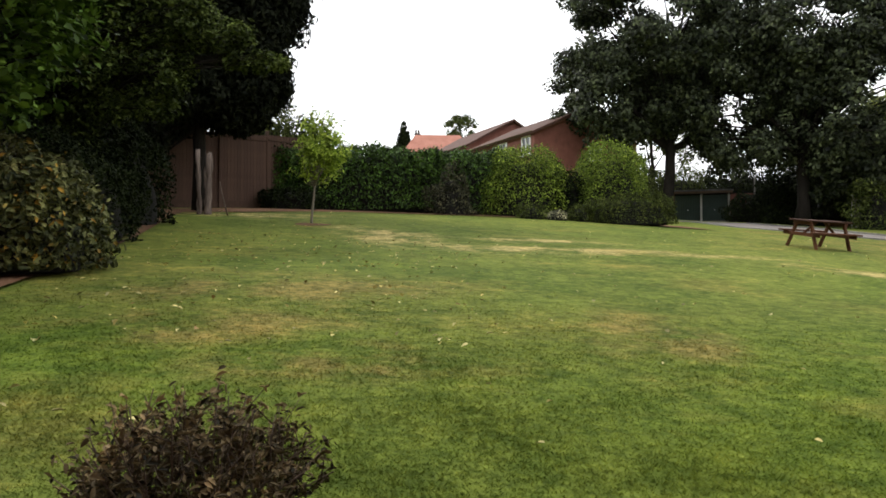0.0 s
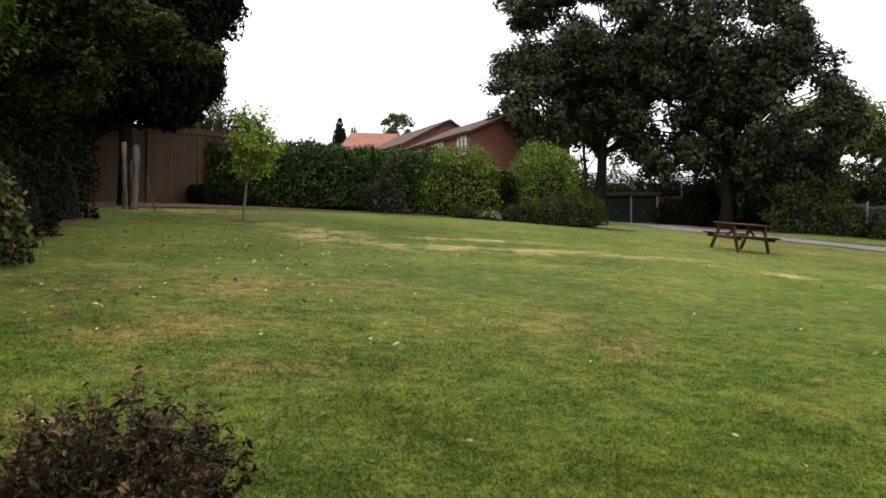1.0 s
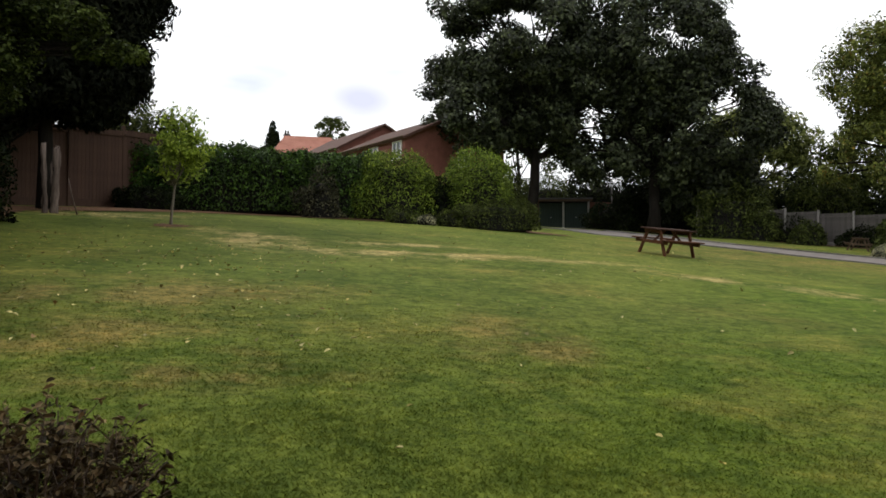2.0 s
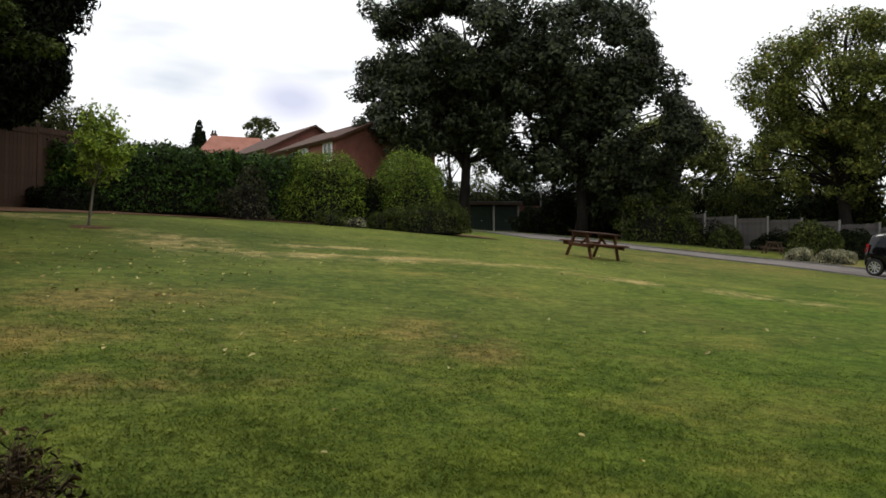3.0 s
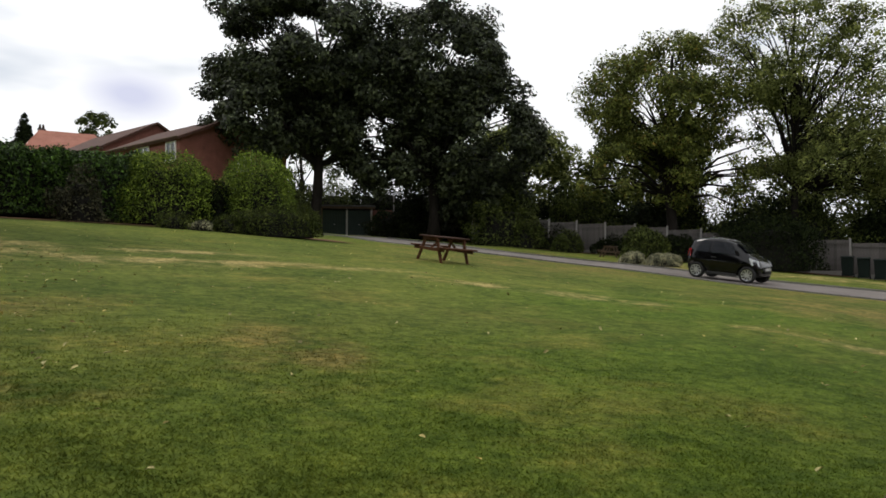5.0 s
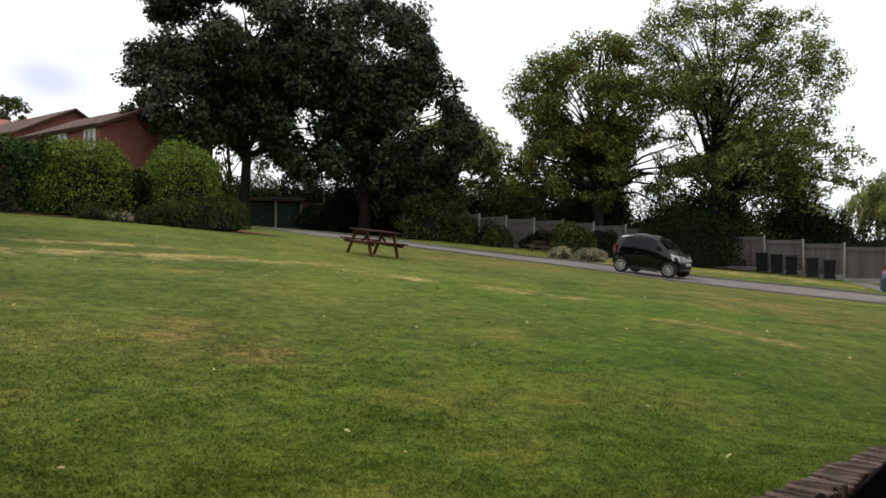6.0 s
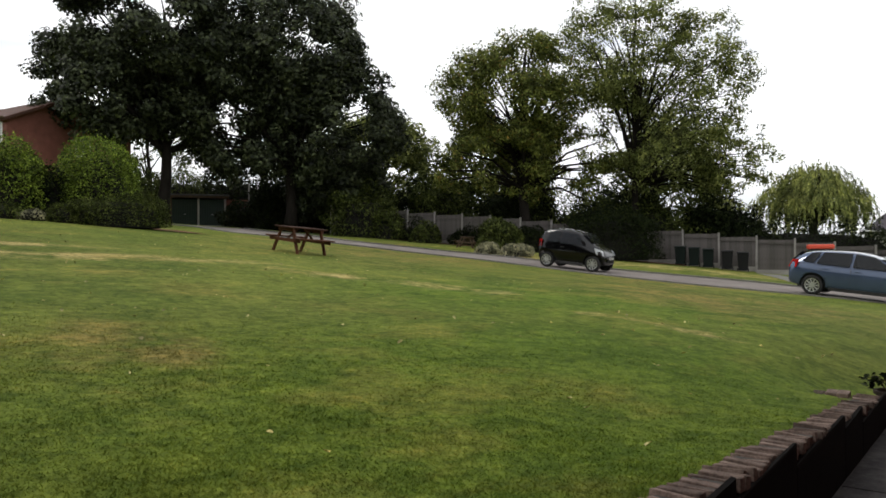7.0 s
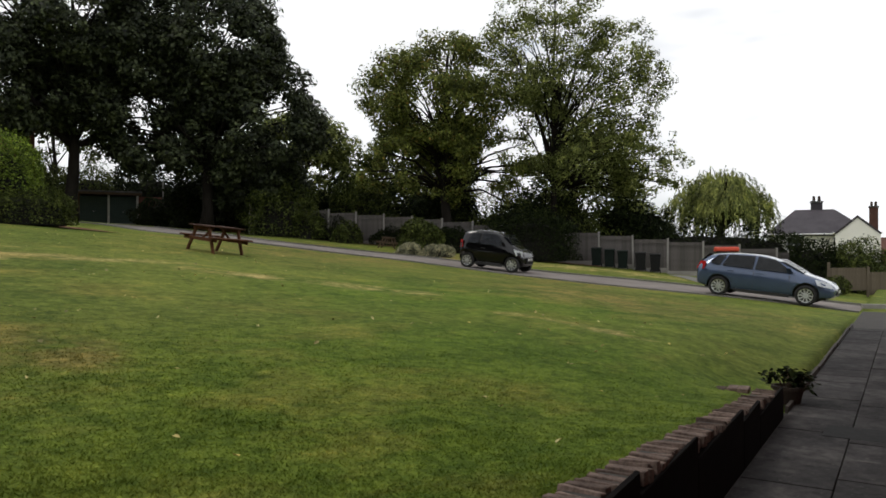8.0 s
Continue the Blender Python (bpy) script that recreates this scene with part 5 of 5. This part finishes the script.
def car_shell(stations, width, name):
    """Body lofted along its length: stations (x, z low, z belt, z top, half width low, half width belt, half width top)."""
    bm = bmesh.new()
    rings = []
    for x, zl, zb, zt, wl, wb, wt in stations:
        half = [(wl * 0.92, zl), (wl, zl + 0.08), (wb, (zl + zb) * 0.5 + 0.06), (wb * 0.985, zb), (wt, zb + (zt - zb) * 0.82), (wt * 0.84, zt - 0.02), (0.0, zt)]
        ring = [bm.verts.new((x, w, z)) for w, z in half]
        ring += [bm.verts.new((x, -w, z)) for w, z in half[-2::-1]]
        rings.append(ring)
    n = len(rings[0])
    for a, b in zip(rings, rings[1:]):
        for k in range(n - 1):
            f = bm.faces.new((a[k], a[k + 1], b[k + 1], b[k]))
            f.smooth = True
        bm.faces.new((a[n - 1], a[0], b[0], b[n - 1]))
    bm.faces.new(rings[0])
    bm.faces.new(rings[-1])
    return bm


def wheel_part(car, x, y, r, spokes, side):
    bm = bmesh.new()
    prof = [(r * 0.66, -0.085), (r * 0.93, -0.095), (r, -0.06), (r, 0.06), (r * 0.93, 0.095), (r * 0.66, 0.085)]
    n = 28
    rings = [[bm.verts.new((a * math.cos(6.2832 * k / n), b, a * math.sin(6.2832 * k / n))) for k in range(n)] for a, b in prof]
    for a, b in zip(rings, rings[1:] + rings[:1]):
        for k in range(n):
            f = bm.faces.new((a[k], a[(k + 1) % n], b[(k + 1) % n], b[k]))
            f.smooth = True
    w = part("wheel", bm, M_TYRE, car, m=Matrix.Translation((x, y, r)))
    bm = bmesh.new()
    for i in range(spokes):
        t = 6.2832 * i / spokes
        box(bm, (r * 0.6, 0.03, r * 0.13), (math.cos(t) * r * 0.33, side * 0.07, math.sin(t) * r * 0.33), Matrix.Rotation(-t, 4, "Y"), 0.006)
    bmesh.ops.create_cone(bm, cap_ends=True, segments=16, radius1=r * 0.16, radius2=r * 0.14, depth=0.05, matrix=Matrix.Translation((0, side * 0.07, 0)) @ turn(90, 0, 0))
    for k in range(n):
        a, b = 6.2832 * k / n, 6.2832 * (k + 1) / n
        q = [bm.verts.new((math.cos(t) * rr, side * yy, math.sin(t) * rr)) for t, rr, yy in ((a, r * 0.62, 0.085), (b, r * 0.62, 0.085), (b, r * 0.69, 0.088), (a, r * 0.69, 0.088))]
        bm.faces.new(q)
    part("rim", bm, M_RIM, w)
    bm = bmesh.new()
    bmesh.ops.create_cone(bm, cap_ends=True, segments=24, radius1=r * 0.65, radius2=r * 0.65, depth=0.03)
    bmesh.ops.rotate(bm, verts=bm.verts, cent=(0, 0, 0), matrix=turn(90, 0, 0).to_3x3())
    part("brake_disc", bm, M_TRIM, w)


def on_slope(x, y, heading):
    h = Vector((heading[0], heading[1], 0)).normalized()
    a, b = Vector((x, y, 0)) + h * 1.2, Vector((x, y, 0)) - h * 1.2
    fwd = Vector((a.x - b.x, a.y - b.y, gz(a.x, a.y) - gz(b.x, b.y))).normalized()
    side = Vector((-h.y, h.x, 0))
    up = fwd.cross(side).normalized()
    s = up.cross(fwd)
    m = Matrix((fwd, s, up)).transposed().to_4x4()
    return Matrix.Translation((x, y, gz(x, y) + 0.045)) @ m


def quad_panel(pts, thick=0.015, sub=True):
    bm = bmesh.new()
    bm.faces.new([bm.verts.new(p) for p in pts])
    bmesh.ops.solidify(bm, geom=bm.faces[:], thickness=thick)
    return bm


def build_car(name, m, label, spec):
    c = thing(name, m, label, "car")
    bm = car_shell(spec["stations"], spec["width"], name)
    me = bpy.data.meshes.new("body")
    bmesh.ops.recalc_face_normals(bm, faces=bm.faces)
    bm.to_mesh(me)
    bm.free()
    body = part("body", me, spec["paint"], c)
    sub = body.modifiers.new("round", "SUBSURF")
    sub.levels = sub.render_levels = 2
    # wheel arches, cut right through the lower body
    for k, wx in enumerate(spec["axles"]):
        cy = bmesh.new()
        bmesh.ops.create_cone(cy, cap_ends=True, segments=32, radius1=spec["arch"], radius2=spec["arch"], depth=4, matrix=Matrix.Translation((wx, 0, spec["wheel"] + 0.01)) @ turn(90, 0, 0))
        cme = bpy.data.meshes.new("arch_cutter")
        cy.to_mesh(cme)
        cy.free()
        co = bpy.data.objects.new("arch_cutter", cme)
        scene.collection.objects.link(co)
        co.parent = c
        mod = body.modifiers.new("arch", "BOOLEAN")
        mod.operation, mod.object, mod.solver = "DIFFERENCE", co, "EXACT"
    bpy.context.view_layer.update()
    dg = bpy.context.evaluated_depsgraph_get()
    done = bpy.data.meshes.new_from_object(body.evaluated_get(dg))
    body.modifiers.clear()
    body.data = done
    for o in [o for o in c.children if o.name.startswith("arch_cutter")]:
        bpy.data.objects.remove(o)
    part("underbody", boxed(spec["under"][0], spec["under"][1]), M_TRIM, c)
    for wx in spec["axles"]:
        for s in (-1, 1):
            wheel_part(c, wx, s * spec["track"], spec["wheel"], spec["spokes"], s)
    for nm, size, at, mat in spec["trims"]:
        for s in (1, -1):
            part(nm, boxed(size, (at[0], at[1] * s, at[2]), None, 0.004), mat, c)
    for nm, pts, mat, both in spec["panels"]:
        for s in ((1, -1) if both else (1,)):
            q = [(x, y * s, z) for x, y, z in pts]
            part(nm, quad_panel(q if s > 0 else q[::-1]), mat, c)
    return c


SMALL_CAR = dict(
    paint=M_BLACKPAINT, width=1.56, axles=(-0.935, 0.935), wheel=0.29, arch=0.36, track=0.67, spokes=9,
    under=((2.3, 1.12, 0.5), (0, 0, 0.48)),
    trims=[("sill", (1.1, 0.05, 0.1), (0, 0.735, 0.24), M_TRIM), ("door_handle", (0.16, 0.03, 0.03), (-0.3, 0.775, 0.82), M_TRIM)],
    stations=[
        (-1.34, 0.34, 0.80, 0.98, 0.60, 0.66, 0.54), (-1.30, 0.26, 0.86, 1.30, 0.70, 0.74, 0.58), (-1.12, 0.22, 0.90, 1.50, 0.74, 0.78, 0.60),
        (-0.60, 0.20, 0.90, 1.55, 0.75, 0.78, 0.61), (0.0, 0.20, 0.90, 1.54, 0.75, 0.78, 0.60), (0.42, 0.20, 0.92, 1.40, 0.75, 0.78, 0.59),
        (0.80, 0.20, 0.90, 1.08, 0.75, 0.77, 0.60), (1.12, 0.22, 0.80, 0.90, 0.72, 0.74, 0.56), (1.30, 0.26, 0.66, 0.76, 0.62, 0.64, 0.46), (1.36, 0.34, 0.52, 0.60, 0.52, 0.52, 0.38)],
    panels=[
        ("side_window", [(-0.42, 0.775, 0.97), (0.62, 0.77, 0.97), (0.28, 0.66, 1.36), (-0.36, 0.645, 1.42)], M_GLASS, True),
        ("quarter_window", [(-1.0, 0.765, 1.0), (-0.52, 0.775, 0.98), (-0.46, 0.65, 1.41), (-0.80, 0.65, 1.40)], M_GLASS, True),
        ("windscreen", [(0.84, -0.6, 1.08), (0.84, 0.6, 1.08), (0.40, 0.52, 1.43), (0.40, -0.52, 1.43)], M_GLASS, False),
        ("rear_window", [(-1.335, 0.52, 1.02), (-1.335, -0.52, 1.02), (-1.20, -0.48, 1.42), (-1.20, 0.48, 1.42)], M_GLASS, False),
        ("headlight", [(1.06, 0.755, 0.66), (1.32, 0.60, 0.62), (1.24, 0.54, 0.80), (0.96, 0.735, 0.90)], M_LAMPGLASS, True),
        ("tail_light", [(-1.37, 0.60, 0.78), (-1.16, 0.79, 0.78), (-1.16, 0.77, 1.06), (-1.34, 0.58, 1.06)], M_TAIL, True),
        ("grille", [(1.385, -0.36, 0.36), (1.385, 0.36, 0.36), (1.375, 0.32, 0.48), (1.375, -0.32, 0.48)], M_TRIM, False),
        ("number_plate", [(1.40, -0.26, 0.48), (1.40, 0.26, 0.48), (1.395, 0.26, 0.58), (1.395, -0.26, 0.58)], M_PLATE, False),
        ("door_mirror", [(0.52, 0.80, 0.98), (0.66, 0.80, 0.98), (0.62, 0.95, 1.12), (0.50, 0.95, 1.12)], M_TRIM, True),
    ])

HATCHBACK = dict(
    paint=M_BLUEPAINT, width=1.79, axles=(-1.36, 1.29), wheel=0.315, arch=0.385, track=0.79, spokes=10,
    under=((3.7, 1.36, 0.52), (0, 0, 0.48)),
    trims=[("sill", (1.7, 0.06, 0.1), (-0.03, 0.845, 0.24), M_TRIM), ("door_handle", (0.18, 0.03, 0.03), (-1.02, 0.885, 0.86), M_BLUEPAINT), ("door_handle", (0.18, 0.03, 0.03), (-0.10, 0.885, 0.85), M_BLUEPAINT), ("door_gap", (0.014, 0.02, 0.5), (-0.30, 0.872, 0.66), M_TRIM), ("door_gap", (0.014, 0.02, 0.5), (0.78, 0.87, 0.66), M_TRIM)],
    stations=[
        (-2.14, 0.42, 0.78, 0.86, 0.66, 0.70, 0.62), (-2.10, 0.30, 0.86, 1.02, 0.80, 0.84, 0.66), (-1.86, 0.24, 0.94, 1.30, 0.85, 0.88, 0.64),
        (-1.50, 0.22, 0.95, 1.42, 0.86, 0.89, 0.65), (-0.70, 0.20, 0.93, 1.48, 0.87, 0.89, 0.66), (0.05, 0.20, 0.92, 1.46, 0.87, 0.89, 0.65),
        (0.62, 0.20, 0.92, 1.26, 0.87, 0.89, 0.66), (1.10, 0.20, 0.90, 1.00, 0.87, 0.88, 0.70), (1.60, 0.22, 0.80, 0.90, 0.85, 0.86, 0.64), (1.95, 0.25, 0.66, 0.76, 0.76, 0.77, 0.54), (2.11, 0.34, 0.54, 0.62, 0.60, 0.60, 0.42)],
    panels=[
        ("front_window", [(-0.26, 0.885, 0.98), (0.92, 0.865, 0.97), (0.30, 0.70, 1.35), (-0.22, 0.685, 1.40)], M_GLASS, True),
        ("rear_side_window", [(-1.30, 0.875, 1.01), (-0.34, 0.885, 0.98), (-0.30, 0.69, 1.40), (-1.12, 0.69, 1.38)], M_GLASS, True),
        ("quarter_window", [(-1.72, 0.855, 1.07), (-1.38, 0.87, 1.02), (-1.20, 0.69, 1.37), (-1.46, 0.69, 1.34)], M_GLASS, True),
        ("windscreen", [(1.16, -0.66, 1.00), (1.16, 0.66, 1.00), (0.42, 0.56, 1.38), (0.42, -0.56, 1.38)], M_GLASS, False),
        ("rear_window", [(-2.13, 0.58, 1.02), (-2.13, -0.58, 1.02), (-1.82, -0.54, 1.36), (-1.82, 0.54, 1.36)], M_GLASS, False),
        ("headlight", [(1.60, 0.875, 0.66), (2.02, 0.72, 0.60), (1.94, 0.64, 0.75), (1.50, 0.80, 0.84)], M_LAMPGLASS, True),
        ("tail_light", [(-2.17, 0.66, 0.82), (-1.86, 0.905, 0.84), (-1.82, 0.84, 1.10), (-2.06, 0.64, 1.08)], M_TAIL, True),
        ("grille", [(2.125, -0.4, 0.36), (2.125, 0.4, 0.36), (2.115, 0.36, 0.50), (2.115, -0.36, 0.50)], M_TRIM, False),
        ("number_plate", [(2.14, -0.26, 0.46), (2.14, 0.26, 0.46), (2.135, 0.26, 0.56), (2.135, -0.26, 0.56)], M_PLATE, False),
        ("door_mirror", [(0.70, 0.90, 0.98), (0.86, 0.90, 0.98), (0.82, 1.06, 1.12), (0.68, 1.06, 1.12)], M_BLUEPAINT, True),
    ])

build_car("small_car", on_slope(21.75, 19.75, (0.34, -0.94)), "small black two-seat car parked on the drive", SMALL_CAR)
build_car("hatchback_car", on_slope(24.1, 10.15, (0.22, -0.975)) @ Matrix.Scale(0.965, 4), "steel blue five-door hatchback parked on the drive", HATCHBACK)


def red_crate(x, y):
    e = thing("red_lidded_box", pose(x, y, gz(x, y), 0, 0, -59), "dark storage box with faded red lid", "box")
    part("body", boxed((0.95, 0.7, 1.5), (0, 0, 0.75), None, 0.03), M_TRIM, e)
    part("lid", boxed((1.05, 0.8, 0.2), (0, 0, 1.6), None, 0.06, 2), M_RED, e)


red_crate(33.1, 15.8)

# ---- near things on the lawn ----


def near_bush(x, y):
    """The twiggy, half-bare bush just over the wall."""
    rng = np.random.default_rng(81)
    z0 = gz(x, y)
    e = thing("twiggy_bush", pose(x, y, z0), "twiggy brown half-bare bush with tiny leaves", "shrub")
    bm = bmesh.new()
    cs = []
    for k in range(120):
        a, r = rng.uniform(0, 6.28), rng.uniform(0.05, 1.0) ** 0.6
        top = Vector((0.43 * r * math.cos(a), 0.38 * r * math.sin(a), (0.47 - 0.2 * r * r) * rng.uniform(0.72, 1.2)))
        s = Vector((top.x * 0.25, top.y * 0.25, 0.0))
        mid = s.lerp(top, 0.55) + Vector(rng.normal(0, 0.035, 3))
        tube(bm, [s, mid, top], [0.006, 0.004, 0.0018], 4)
        for j in range(4):
            p = mid.lerp(top, rng.uniform(0, 0.8))
            q = p + Vector(rng.normal(0, 0.05, 3)) + Vector((0, 0, 0.06))
            tube(bm, [p, p.lerp(q, 0.5) + Vector(rng.normal(0, 0.006, 3)), q], [0.0026, 0.002, 0.001], 3)
            for _ in range(10):
                cs.append(np.array(p.lerp(q, rng.uniform(0.2, 1.05))) + rng.normal(0, 0.01, 3))
    part("twig_mass", bm, M_TWIG, e)
    cs = np.array(cs)
    nn = np.tile([0, 0, 1.0], (len(cs), 1))
    part("foliage", leaf_mesh("foliage", cs, nn, 0.028, 0.42, rng, 0.7), M_PURPLE, e)


near_bush(-0.71, 2.12)


def lawn_litter():
    rng = np.random.default_rng(82)
    n = 900
    x = rng.uniform(-7, 12, n)
    y = rng.uniform(2.6, 24, n)
    near = rng.random(n) < np.where(x < -1, 0.9, 0.45)
    x, y = x[near], y[near]
    ok = (uv_of(x, y)[1] > 0.6) & (x > -3.2 - 0.24 * (y - 5.5))
    x, y = x[ok], y[ok]
    x = np.concatenate([x, rng.uniform(-4.6, 0.5, 420)])
    y = np.concatenate([y, rng.uniform(5.2, 15, 420)])
    ok = x > -3.3 - 0.26 * (y - 5.5)
    x, y = x[ok], y[ok]
    c = np.stack([x, y, lawn_z(x, y) + 0.03], -1)
    nn = np.tile([0, 0, 1.0], (len(c), 1))
    ob = part("fallen_leaves", leaf_mesh("fallen_leaves", c, nn, 0.05, 0.65, rng, 0.3), M_YELLOWLEAF)
    tagged(ob, "scattered pale fallen leaves on the lawn", "leaves", kind="stuff")


lawn_litter()


def grass_blades():
    rng = np.random.default_rng(83)
    n = 560000
    d = 1.2 + 7.8 * rng.random(n) ** 1.6
    a = np.radians(rng.uniform(-58, 88, n))
    x, y = d * np.sin(a), d * np.cos(a)
    ok = (uv_of(x, y)[1] > 0.175) & (x > -3.6 - 0.24 * (y - 5.5)) & (rng.random(n) > (d / 9.0) ** 2)
    x, y, d = x[ok], y[ok], d[ok]
    n = len(x)
    z = lawn_z(x, y)
    clump = 0.9 + 0.3 * np.sin(x * 3.1 + 1.7 * np.sin(y * 2.3)) * np.sin(y * 3.7 + 1.3 * np.sin(x * 2.9))
    h = rng.uniform(0.007, 0.02, n) * clump * np.clip(1.25 - d / 14, 0.4, 1)
    w = rng.uniform(0.0018, 0.004, n) * (1 + d / 8)
    t = rng.uniform(0, 6.28, n)
    lx, ly = rng.normal(0, 1.4, n) * h, rng.normal(0, 1.4, n) * h
    v = np.stack([np.stack([x - w * np.cos(t), y - w * np.sin(t), z - 0.004], -1), np.stack([x + w * np.cos(t), y + w * np.sin(t), z - 0.004], -1), np.stack([x + lx, y + ly, z + h], -1)], 1)
    ob = part("grass", grid_mesh("grass", v.reshape(-1, 3), np.arange(3 * n).reshape(n, 3)), M_BLADE)
    tagged(ob, "short mown grass blades", "grass", kind="stuff")


grass_blades()
